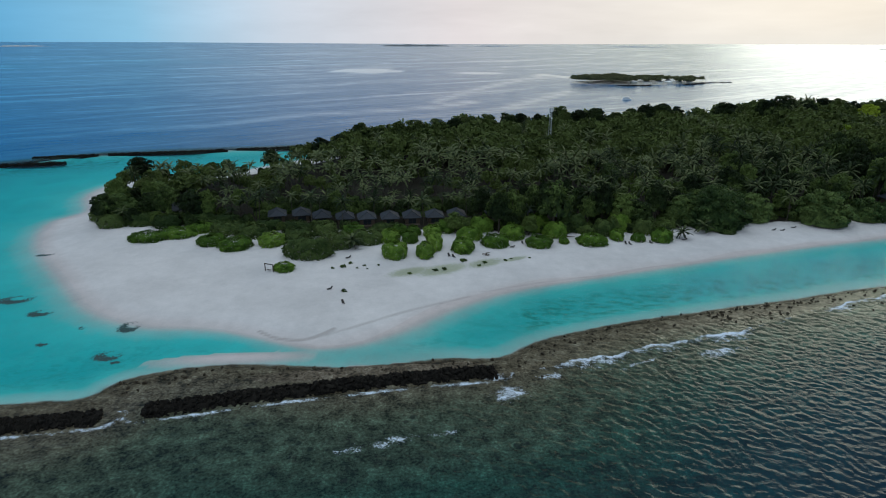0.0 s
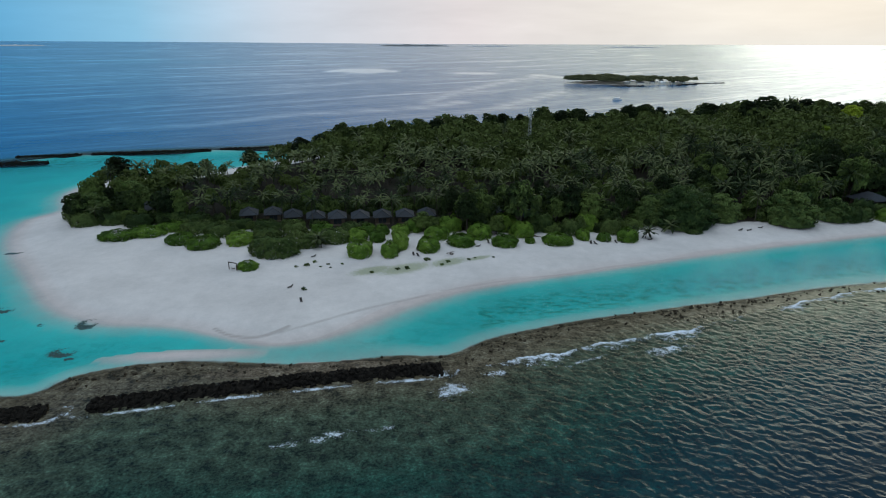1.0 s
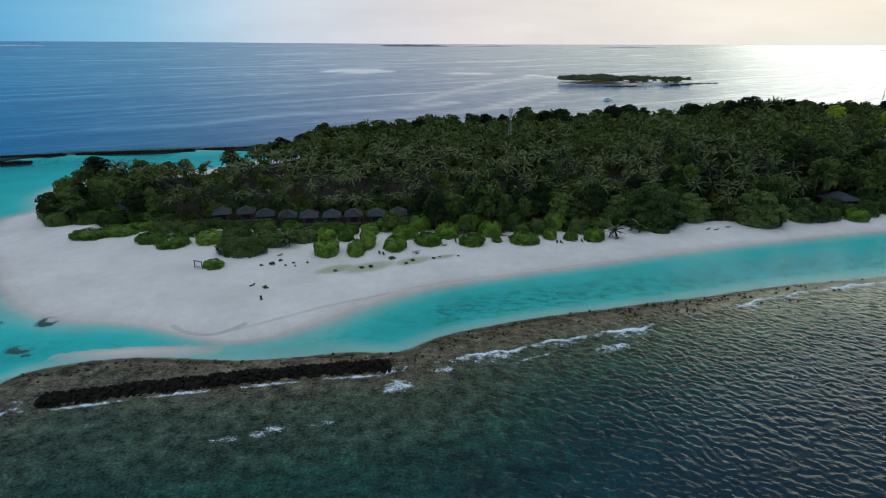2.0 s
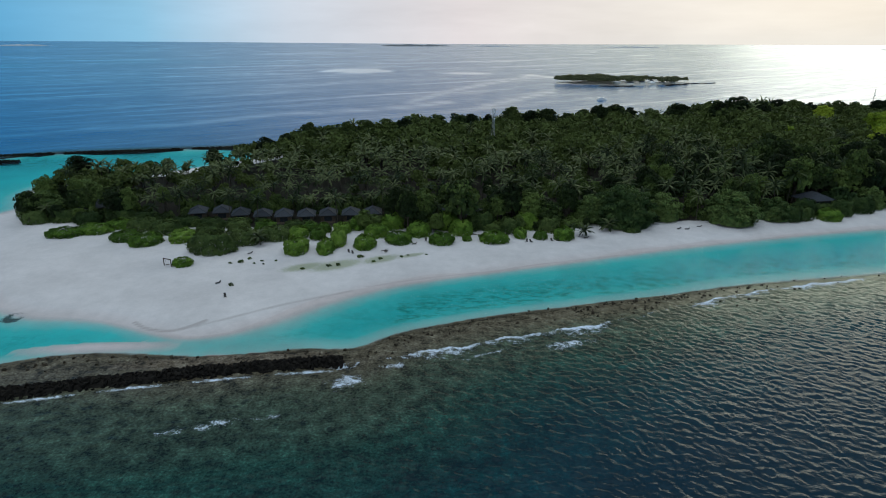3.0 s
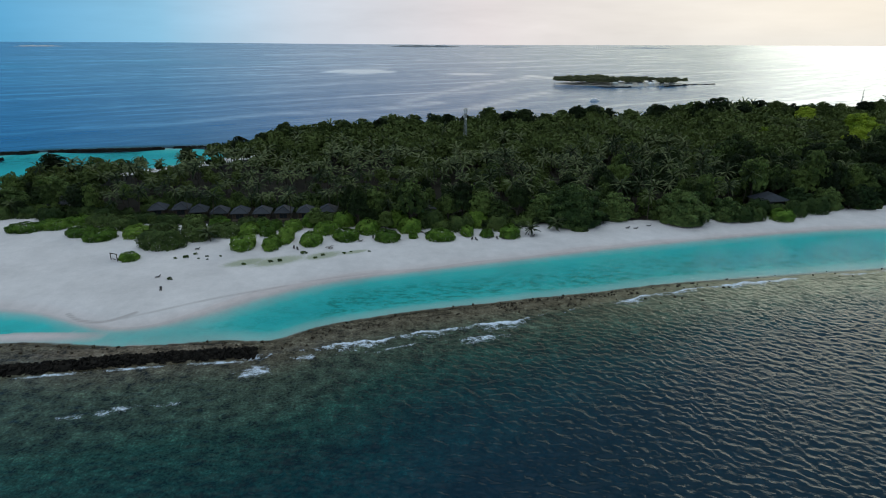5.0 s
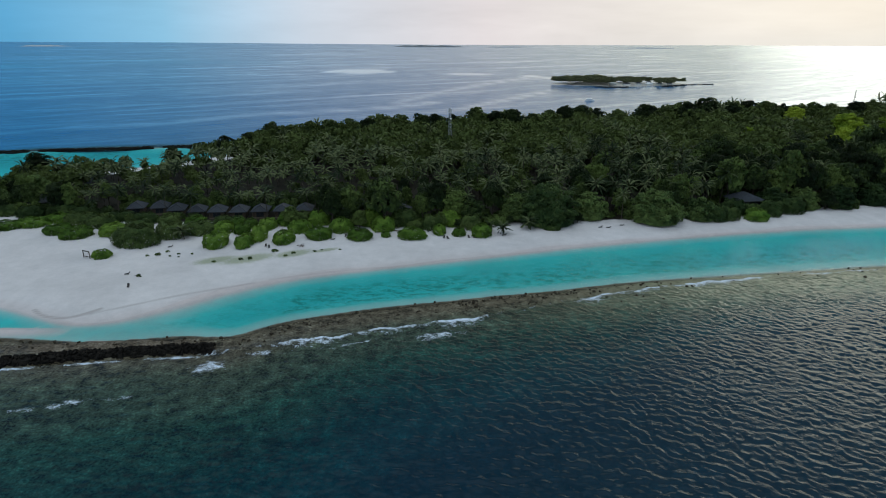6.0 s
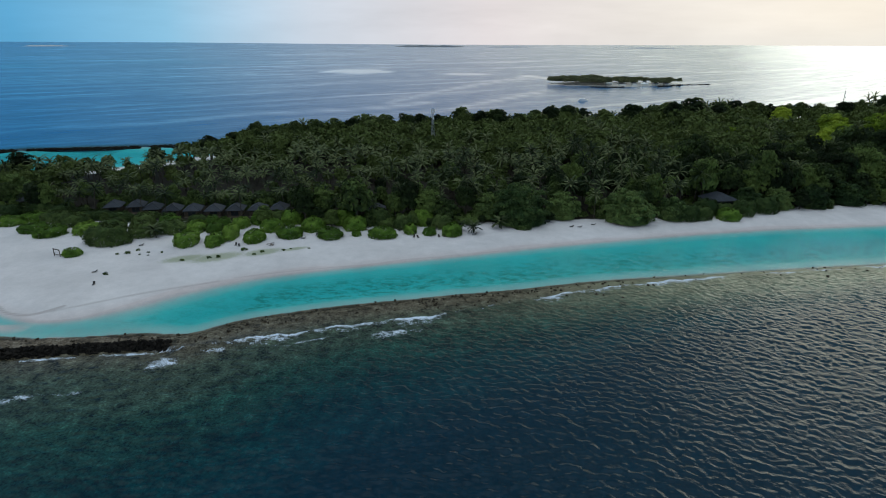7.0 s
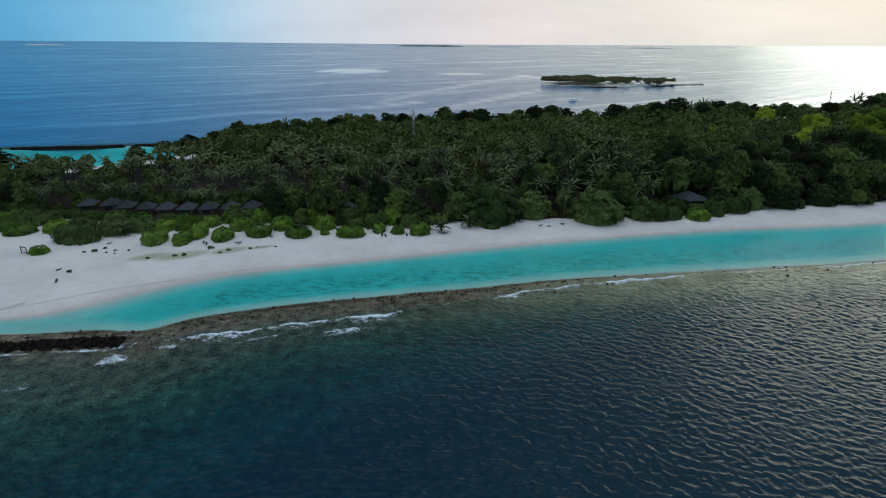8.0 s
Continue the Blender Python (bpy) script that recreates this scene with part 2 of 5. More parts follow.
# far off, waves too fine to see act as roughness and show more of the painted blue
rough = n.math("ADD", 0.03, n.math("MULTIPLY", chop_at, n.math("SUBTRACT", 0.17, n.math("MULTIPLY", slick, 0.10))))
hidden = n.math("SUBTRACT", n.math("ADD", 0.29, n.math("MULTIPLY", rows, 0.26)), n.math("MULTIPLY", slick, 0.60))
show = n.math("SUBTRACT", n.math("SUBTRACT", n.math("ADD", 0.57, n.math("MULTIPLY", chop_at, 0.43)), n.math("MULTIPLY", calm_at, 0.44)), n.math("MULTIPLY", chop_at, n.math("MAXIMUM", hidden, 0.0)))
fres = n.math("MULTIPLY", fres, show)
gloss = n.add("ShaderNodeBsdfGlossy", {"Color": (0.92, 1, 1, 1), "Roughness": rough, "Normal": nrm}).outputs[0]
clear = n.add("ShaderNodeBsdfTransparent", {"Color": (1, 1, 1, 1)}).outputs[0]
# outside the lagoon the surface is opaque: reef seen through water is painted on, fading into blue
depth_at = n.add("ShaderNodeAttribute", attribute_name="depth").outputs["Fac"]
level_pos = n.add("ShaderNodeVectorMath", {0: pos, 1: (1, 1, 0)}, operation="MULTIPLY").outputs[0]
under = reef_look(n, level_pos, n.math("MULTIPLY", depth_at, 1 / 12.0, True), n.noise(level_pos, 0.28, 5.0, 0.65), n.noise(level_pos, 1.6, 4.0, 0.7))
# pale shallow sand to the right, with the sun's golden sheen put into its colour
sand_sheen_at = n.add("ShaderNodeAttribute", attribute_name="sand_sheen").outputs["Fac"]
under = n.mix(n.math("MULTIPLY", sand_sheen_at, n.ramp(n.noise(level_pos, 0.10, 5.0, 0.65), [(0.35, 0.35), (0.65, 1.0)])), under, n.ramp(n.noise(level_pos, 0.7, 4.0, 0.7), [(0.3, (0.10, 0.115, 0.075)), (0.7, (0.24, 0.25, 0.17))]))
# brighter blue far off: the sky's reflection is put into the colour
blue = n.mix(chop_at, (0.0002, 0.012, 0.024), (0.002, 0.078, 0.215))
blue = n.mix(n.add("ShaderNodeAttribute", attribute_name="shoal").outputs["Fac"], blue, (0.010, 0.36, 0.46))
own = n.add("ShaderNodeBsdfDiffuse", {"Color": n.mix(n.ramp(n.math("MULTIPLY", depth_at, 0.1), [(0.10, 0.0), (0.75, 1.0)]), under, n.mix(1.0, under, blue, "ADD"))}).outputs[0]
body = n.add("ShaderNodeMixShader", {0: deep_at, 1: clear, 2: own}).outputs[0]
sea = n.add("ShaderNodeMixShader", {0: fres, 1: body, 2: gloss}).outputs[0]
bits = n.math("ADD", n.math("MULTIPLY", n.noise(n.scaled(pos, 0.8, 1.2, 1, 0.3), 0.5, 6.0, 0.75), 0.6), n.math("MULTIPLY", n.noise(pos, 2.6, 4.0, 0.7), 0.4))
froth = n.ramp(n.math("ADD", foam_at, n.math("MULTIPLY", n.math("SUBTRACT", bits, 0.5), 3.0)), [(0.50, 0.0), (0.85, 1.0)])
foam = n.add("ShaderNodeBsdfDiffuse", {"Color": (0.56, 0.63, 0.74, 1)}).outputs[0]
finish(n, n.add("ShaderNodeMixShader", {0: froth, 1: sea, 2: foam}).outputs[0])

leaf_palm = leaf_material("palm_frond", (0.008, 0.017, 0.006), (0.030, 0.045, 0.018), (0.105, 0.125, 0.055), 0.10, 0.55, 0.08, 0.75)
leaf_tree = leaf_material("tree_leaf", (0.006, 0.012, 0.004), (0.022, 0.038, 0.011), (0.090, 0.130, 0.032), 0.07)
# tree_leaf again, darker: shade on the far wood is put into the colour
leaf_shaded = leaf_material("shaded_tree_leaf", (0.005, 0.010, 0.003), (0.017, 0.029, 0.009), (0.068, 0.092, 0.024), 0.07)
leaf_fresh = leaf_material("big_tree_leaf", (0.010, 0.024, 0.008), (0.037, 0.066, 0.020), (0.105, 0.150, 0.044), 0.16)
leaf_bush = leaf_material("beach_shrub_leaf", (0.042, 0.088, 0.012), (0.088, 0.165, 0.021), (0.160, 0.250, 0.040), 0.35)
# yellow-green leaf, brightened: sunlight on these crowns is put into the colour
leaf_light = leaf_material("yellow_green_leaf", (0.055, 0.10, 0.010), (0.16, 0.235, 0.018), (0.27, 0.34, 0.03), 0.12)
leaf_grey = leaf_material("dull_shrub_leaf", (0.022, 0.042, 0.012), (0.046, 0.076, 0.020), (0.09, 0.125, 0.036), 0.35)
# islet leaf, paler and greyer: distance haze is put into the colour
leaf_far = leaf_material("hazy_leaf", (0.04, 0.048, 0.026), (0.075, 0.085, 0.04), (0.12, 0.125, 0.06), 0.05)
bark = plain("bark", (0.028, 0.023, 0.018), (0.085, 0.07, 0.055), 1.2, 0.9, 0.4)
rock = plain("breakwater_rock", (0.005, 0.0045, 0.004), (0.022, 0.019, 0.016), 0.9, 0.9, 0.5, 0.06)
reef_stone = plain("reef_stone", (0.016, 0.013, 0.009), (0.07, 0.056, 0.04), 1.2, 0.9, 0.4, 0.1)
shingle = plain("roof_shingle", (0.012, 0.015, 0.021), (0.030, 0.035, 0.046), 0.7, 0.7, 0.3)
timber = plain("dark_timber", (0.035, 0.025, 0.018), (0.09, 0.065, 0.045), 2.0, 0.7, 0.2)
plaster = plain("white_wall", (0.55, 0.54, 0.50), (0.72, 0.71, 0.68), 0.8, 0.8)
rattan = plain("dark_rattan", (0.012, 0.010, 0.010), (0.035, 0.028, 0.026), 6.0, 0.6)
steel = plain("galvanised_steel", (0.25, 0.26, 0.28), (0.42, 0.43, 0.45), 3.0, 0.45, metal=0.7)
white_paint = plain("white_paint", (0.62, 0.63, 0.65), (0.80, 0.80, 0.80), 1.0, 0.5)
driftwood = plain("driftwood", (0.06, 0.045, 0.038), (0.18, 0.14, 0.12), 2.5, 0.9, 0.4)
glass_dark, n = material("window_glass")
finish(n, surface(n, (0.02, 0.025, 0.03, 1), 0.08, spec=0.6))

# ---- mesh helpers ----


def mesh_np(name, verts, faces, mat, smooth=False):
    """A mesh from arrays: verts (n, 3), faces (m, 3 or 4)."""
    me = bpy.data.meshes.new(name)
    verts, faces = np.asarray(verts, dtype=np.float32), np.asarray(faces, dtype=np.int32)
    k = faces.shape[1]
    me.vertices.add(len(verts))
    me.vertices.foreach_set("co", verts.ravel())
    me.loops.add(faces.size)
    me.loops.foreach_set("vertex_index", faces.ravel())
    me.polygons.add(len(faces))
    me.polygons.foreach_set("loop_start", np.arange(0, faces.size, k, dtype=np.int32))
    me.polygons.foreach_set("use_smooth", np.full(len(faces), smooth))
    me.materials.append(mat)
    me.update(calc_edges=True)
    return me


def mesh_bm(name, bm, mat, smooth=False):
    me = bpy.data.meshes.new(name)
    bm.normal_update()
    bm.to_mesh(me)
    bm.free()
    for p in me.polygons:
        p.use_smooth = smooth
    me.materials.append(mat)
    return me


def part(name, data, parent, label="", m=None):
    """Links a mesh as one object under a thing or a part."""
    ob = new(name, data)
    ob.parent = parent
    if m is not None:
        ob.matrix_basis = m
    if label:
        ob["label"] = label
    return ob


def thing(name, m, label, category, group="", kind=""):
    ob = new(name)
    ob.empty_display_size = 0.5
    ob.matrix_basis = m
    return tagged(ob, label, category, group, kind)


def box(bm, cx, cy, cz, sx, sy, sz, bevel=0.0, rz=0.0):
    made = bmesh.ops.create_cube(bm, size=1, matrix=pose(cx, cy, cz, 0, 0, rz) @ Matrix.Diagonal((sx, sy, sz, 1)))
    if bevel:
        edges = list({e for v in made["verts"] for e in v.link_edges})
        bmesh.ops.bevel(bm, geom=edges, offset=bevel, segments=1, affect="EDGES")
    return bm


def tube(points, radii, sides=6):
    """Arrays of a tapered tube along points."""
    vs, fs = [], []
    pts = [Vector(p) for p in points]
    for i, (p, r) in enumerate(zip(pts, radii)):
        t = (pts[min(i + 1, len(pts) - 1)] - pts[max(i - 1, 0)]).normalized()
        a = t.cross(Vector((0.31, 0.95, 0.05))).normalized()
        b = t.cross(a)
        for j in range(sides):
            q = p + (a * math.cos(2 * math.pi * j / sides) + b * math.sin(2 * math.pi * j / sides)) * r
            vs.append(q[:])
            if i:
                k, j2 = (i - 1) * sides, (j + 1) % sides
                fs.append((k + j, k + j2, k + sides + j2, k + sides + j))
    return np.array(vs), np.array(fs)


def joined(pieces):
    vs, fs, k = [], [], 0
    for v, f in pieces:
        vs.append(v)
        fs.append(np.asarray(f) + k)
        k += len(v)
    return np.concatenate(vs), np.concatenate(fs)


def tubes_mesh(name, runs, mat, sides=6):
    v, f = joined([tube(p, r, sides) for p, r in runs])
    return mesh_np(name, v, f, mat, True)


# ---- the plan: shore, reef, lagoon ----


def curve(points, steps=5, closed=False):
    """A smooth line through control points (Catmull-Rom)."""
    p = np.array(points, float)
    n_p = len(p)
    out = []
    for i in range(n_p if closed else n_p - 1):
        if closed:
            a, b, c, e = p[i - 1], p[i], p[(i + 1) % n_p], p[(i + 2) % n_p]
        else:
            a, b, c, e = p[max(i - 1, 0)], p[i], p[i + 1], p[min(i + 2, n_p - 1)]
        for s in np.arange(steps) / steps:
            out.append(0.5 * (2 * b + (c - a) * s + (2 * a - 5 * b + 4 * c - e) * s * s + (3 * b - a - 3 * c + e) * s ** 3))
    if not closed:
        out.append(p[-1])
    return np.array(out)


def dist_to(line, x, y, closed=False):
    best = np.full(x.shape, 1e18)
    ends = np.roll(line, -1, axis=0) if closed else line[1:]
    for (ax, ay), (bx, by) in zip(line, ends):
        dx, dy = bx - ax, by - ay
        t = np.clip(((x - ax) * dx + (y - ay) * dy) / max(dx * dx + dy * dy, 1e-9), 0, 1)
        best = np.minimum(best, (x - ax - t * dx) ** 2 + (y - ay - t * dy) ** 2)
    return np.sqrt(best)


def inside(line, x, y):
    odd = np.zeros(x.shape, bool)
    for (ax, ay), (bx, by) in zip(line, np.roll(line, -1, axis=0)):
        cross = (ay > y) != (by > y)
        odd ^= cross & (x < (bx - ax) * (y - ay) / (by - ay + 1e-12) + ax)
    return odd


def signed(line, x, y):
    return np.where(inside(line, x, y), 1, -1) * dist_to(line, x, y, True)


SHORE = curve([(-151, 264), (-156, 247), (-153, 234), (-145, 218), (-133, 202), (-119, 186), (-107, 172), (-97, 161), (-86, 153), (-74, 148), (-63, 147), (-53, 145), (-41, 140), (-31, 136),
               (-24, 135), (-15, 138), (-5, 146), (8, 158), (28, 170.5), (55, 180), (90, 191.5), (130, 205), (176, 218), (227, 230), (301, 243), (420, 285), (600, 360), (800, 480),
               (900, 760), (700, 720), (500, 600), (330, 522), (157, 484), (5, 440), (-50, 420), (-75, 388), (-112, 345), (-158, 325), (-166, 295)], 4, True)
LAGOON_FRONT = curve([(-500, 40), (-300, 80), (-160, 100), (-90, 111), (-74, 113), (-69, 120), (-58, 125), (-45, 127), (-29, 126), (-17, 125), (-3, 127), (8, 129), (20, 129), (29, 136), (39, 141),
                      (55, 147), (73, 152), (92, 157), (113, 162), (144, 171), (185, 179), (229, 187), (268, 195), (400, 235), (600, 300), (900, 420)], 3)
LAGOON_BACK = curve([(1100, 900), (800, 800), (500, 640), (330, 560), (157, 510), (0, 462), (-79, 434), (-138, 419), (-219, 402), (-261, 372), (-340, 345), (-700, 300)], 3)
LAGOON = np.concatenate([LAGOON_FRONT, LAGOON_BACK])
FOREST = curve([(-142, 262), (-136, 240), (-122, 231), (-104, 229), (-84, 226), (-60, 222), (-30, 222), (10, 222), (40, 218), (70, 219), (98, 224), (145, 231), (188, 236), (235, 252), (313, 266), (420, 305),
                (600, 385), (790, 510), (850, 720), (690, 690), (500, 570), (330, 500), (157, 464), (5, 420), (-40, 404), (-68, 370), (-108, 330), (-148, 312), (-154, 290)], 3, True)
BREAKWATER = np.array([(-58, 107.5), (-30, 114), (0, 119.5), (18, 121.5)])
BREAKWATER_LEFT = np.array([(-130, 94), (-95, 101), (-66, 105.5)])
R_MID, BOWL_FROM, BOWL_TOP = (52.0, -10.0), 1500.0, 27.0


def far_rise(x, y):
    """The far sea lifts to where the eye sees its horizon."""
    r = np.hypot(x - R_MID[0], y - R_MID[1])
    return BOWL_TOP * np.clip((r - BOWL_FROM) / (4950 - BOWL_FROM), 0, 1.2) ** 2


def smooth_step(a, b, v):
    t = np.clip((v - a) / (b - a), 0, 1)
    return t * t * (3 - 2 * t)


def bump_at(x, y, cx, cy, rx, ry, turn=0.0):
    c, s = math.cos(radians(turn)), math.sin(radians(turn))
    u, v = (x - cx) * c + (y - cy) * s, -(x - cx) * s + (y - cy) * c
    return np.exp(-(u / rx) ** 2 - (v / ry) ** 2)


def ground_height(x, y):
    """Height of sand and seabed, and how much reef covers it."""
    d_shore, d_lag = signed(SHORE, x, y), signed(LAGOON, x, y)
    front = y < 300 + 0.25 * np.maximum(x, 0)
    dry = 1.7 * (1 - np.exp(-np.maximum(d_shore, 0) / 13)) + 0.16 * smooth_step(3, 6, d_shore)
    off = np.maximum(-d_shore, 0)
    soft = np.interp(x, [-150, -100, -70, -45, -20, 0, 20, 45, 120], [15, 12, 8, 4.5, 6, 13, 9, 5.5, 5.0])
    lag = -np.interp(x, [60, 140], [1.75, 1.35]) * (1 - np.exp(-(off / soft) ** 1.25)) - 0.9 * smooth_step(0, 120, off) * (x < -60)
    rim = smooth_step(0, 14, d_lag)
    lag = lag * rim + (1 - rim) * np.maximum(lag, -0.45)
    shelf = np.where(front, np.interp(x, [-100, 20, 70, 140, 220, 320], [95, 72, 50, 33, 22, 18]), 14)
    out = np.maximum(-d_lag, 0) / shelf
    slope = -0.30 - 1.3 * smooth_step(0.10, 0.40, out) - 3.0 * smooth_step(0.35, 0.95, out) - 10 * smooth_step(0.75, 1.9, out)
    z = np.where(d_shore > 0, dry, np.where(d_lag > 0, lag, slope))
    # sand bar and rubble bank behind the rock wall
    bar = bump_at(x, y, -45, 129.5, 20, 3.2, 4)
    bank = bump_at(x, y, -12, 122.5, 26, 3.0, 6)
    z = np.maximum(z, -0.55 + 0.60 * bar * (x < -26) + 0.0 * bar) * (bar > 0.25) + z * (bar <= 0.25)
    z = np.where(bank > 0.3, np.maximum(z, -0.30 + 0.55 * bank), z)
    reef = smooth_step(3.0, -3.0, d_lag) * np.where(front, 1, 0.6)
    reef = reef * (1 - 0.9 * smooth_step(0.35, 0.8, bar) * (y > 126.0)) + 0.8 * smooth_step(0.3, 0.6, bank) * (reef < 0.3)
    # less reef to the right: sunlit water imitated by paler bottom
    reef = reef * (1 - 0.6 * smooth_step(125, 190, x) * smooth_step(-15, -3, d_lag))
    return z, reef, d_shore, d_lag


def spaced(lo, hi, step, far_lo, far_hi, grow=1.16):
    mid = list(np.arange(lo, hi + 1e-6, step))
    s, v, left = step, lo, []
    while v > far_lo:
        s *= grow
        v -= s
        left.append(v)
    s, v, right = step, mid[-1], []
    while v < far_hi:
        s *= grow
        v += s
        right.append(v)
    return np.array(left[::-1] + mid + right)


def sheet(name, xs, ys, height, mat):
    gx, gy = np.meshgrid(xs, ys)
    x, y = gx.ravel(), gy.ravel()
    z, attributes = height(x, y)
    nx = len(xs)
    i = (np.arange(len(ys) - 1)[:, None] * nx + np.arange(nx - 1)[None, :]).ravel()
    me = mesh_np(name, np.stack([x, y, z], 1), np.stack([i, i + 1, i + 1 + nx, i + nx], 1), mat, True)
    for key, values in attributes.items():
        me.attributes.new(key, "FLOAT", "POINT").data.foreach_set("value", values.astype(np.float32))
    return new(name, me)


# smooth bands that the wind leaves on the far sea
SLICKS = [(curve([(-260, 520), (-193, 545), (-155, 590), (-116, 627), (-63, 652), (10, 697), (56, 760)], 4), 13, 0.75), (curve([(6, 1362), (123, 1411), (255, 1349), (288, 1262)], 4), 16, 0.9),
          (curve([(96, 698), (204, 888), (300, 1040)], 4), 11, 0.6), (curve([(12, 762), (97, 993), (248, 1307)], 4), 12, 0.55)]


def far_shoal(x, y):
    return np.maximum(0.6 * bump_at(x, y, -1130, 1660, 110, 45), 0.5 * bump_at(x, y, -680, 1990, 420, 50))


CORALS = [(-79.7, 147.2, 3.6, 3.2), (-79, 133.5, 4.2, 2.8), (-75.5, 130.5, 1.6, 1.3), (-124, 168, 6.5, 3.5), (-110.5, 158, 4.5, 2.6), (-99, 140, 2, 1.4), (-93, 148, 1.4, 1.0), (-137, 205, 4, 1.6), (-150, 190, 6, 2.4)]


SCARPS = [(curve([(-43, 143), (-39, 140), (-34, 138.2), (-30, 138.2), (-26, 140), (-23, 143)], 4), 0.9), (curve([(-25, 139.6), (-17, 144.5), (-8, 151), (1, 157), (15, 165)], 4), 1.0),
          (curve([(19, 168), (37, 175), (61, 182), (82, 189.5), (110, 198)], 4), 0.9)]


def seabed(x, y):
    z, reef, d_shore, d_lag = ground_height(x, y)
    corals = np.zeros_like(x)
    for cx, cy, rx, ry in CORALS:
        corals = np.maximum(corals, bump_at(x, y, cx, cy, rx, ry) - 0.75 * bump_at(x, y, cx + 0.5, cy + 0.6, rx * 0.45, ry * 0.4))
    lawn = np.maximum.reduce([bump_at(x, y, cx, cy, rx, ry, 28) for cx, cy, rx, ry in ((-4, 182, 9, 4), (7, 184, 12, 5), (22, 190, 9, 4), (33, 194, 6, 2))])
    # mask for litter and painted shade, growing inwards from the wood's edge
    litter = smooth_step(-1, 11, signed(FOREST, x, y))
    weed = smooth_step(3, 9, d_lag) * smooth_step(-5, -12, d_shore) * np.where(x > 30, 1.1, 0.35)
    weed = weed * np.clip(1.3 - np.abs(d_lag - 13) / 14, 0, 1) + 0.9 * ((x < -150) & (d_lag > 4)) * smooth_step(60, 10, d_lag)
    scarp = np.zeros_like(x)
    for k, (line, wide) in enumerate(SCARPS):
        scarp = np.maximum(scarp, (0.95, 0.7, 0.6)[k] * np.exp(-(dist_to(line, x, y) / wide) ** 2))
    far_turquoise = far_shoal(x, y)
    depth = -z * (1 - 0.86 * far_turquoise)
    z = z + np.where(reef > 0.5, 0.12, 0.04) * np.array([noise.noise((a * 0.35, b * 0.35, 0)) if (-160 < a < 330 and 60 < b < 300) else 0.0 for a, b in zip(x, y)])
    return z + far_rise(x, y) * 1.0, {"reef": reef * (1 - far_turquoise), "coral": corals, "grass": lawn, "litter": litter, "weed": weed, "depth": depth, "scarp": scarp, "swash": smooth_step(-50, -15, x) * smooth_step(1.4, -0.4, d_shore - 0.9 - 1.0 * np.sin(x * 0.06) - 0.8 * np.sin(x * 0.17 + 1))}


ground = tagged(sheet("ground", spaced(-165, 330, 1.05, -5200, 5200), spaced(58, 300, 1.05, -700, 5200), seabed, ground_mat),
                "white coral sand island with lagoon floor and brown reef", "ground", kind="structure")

SURF = curve([(22, 120), (34, 124.5), (48, 128.5), (60, 133), (74, 137), (90, 142), (103, 148), (120, 154.5), (139, 162), (165, 169.5), (210, 179), (264, 190), (330, 209)], 5)
SEA_N, SEA_SPAN = 720, 324.0


def sea_field():
    """A wind sea over a square, from waves of 1 to 12 m running one way; it repeats past its edges."""
    r = np.random.default_rng(4)
    k = np.fft.fftfreq(SEA_N, SEA_SPAN / SEA_N) * 2 * math.pi
    kx, ky = np.meshgrid(k, k)
    kk = np.hypot(kx, ky) + 1e-9
    lam = 2 * math.pi / kk
    c = (kx * math.cos(radians(64)) + ky * math.sin(radians(64))) / kk
    power = np.where((lam > 1.1) & (lam < 16), lam ** 1.9 * np.exp(-(lam / 3.3) ** 2), 0) * np.abs(c) ** 1.5
    spec = np.sqrt(power) * np.exp(2j * math.pi * r.random((SEA_N, SEA_N)))
    spec[0, 0] = 0
    fields = [np.fft.ifft2(spec * m).real for m in (1, 1j * kx, 1j * ky, -1j * kx / kk, -1j * ky / kk)]
    steep = math.sqrt((fields[1] ** 2 + fields[2] ** 2).mean())
    return [f * 0.31 / steep for f in (fields[0], fields[3], fields[4])]


SEA_Z, SEA_DX, SEA_DY = sea_field()


def sampled(field, x, y):
    u, v = (x / SEA_SPAN * SEA_N) % SEA_N, (y / SEA_SPAN * SEA_N) % SEA_N
    i, j = u.astype(int), v.astype(int)
    a, b = u - i, v - j
    i, j, i2, j2 = i % SEA_N, j % SEA_N, (i + 1) % SEA_N, (j + 1) % SEA_N
    return (field[j, i] * (1 - a) + field[j, i2] * a) * (1 - b) + (field[j2, i] * (1 - a) + field[j2, i2] * a) * b


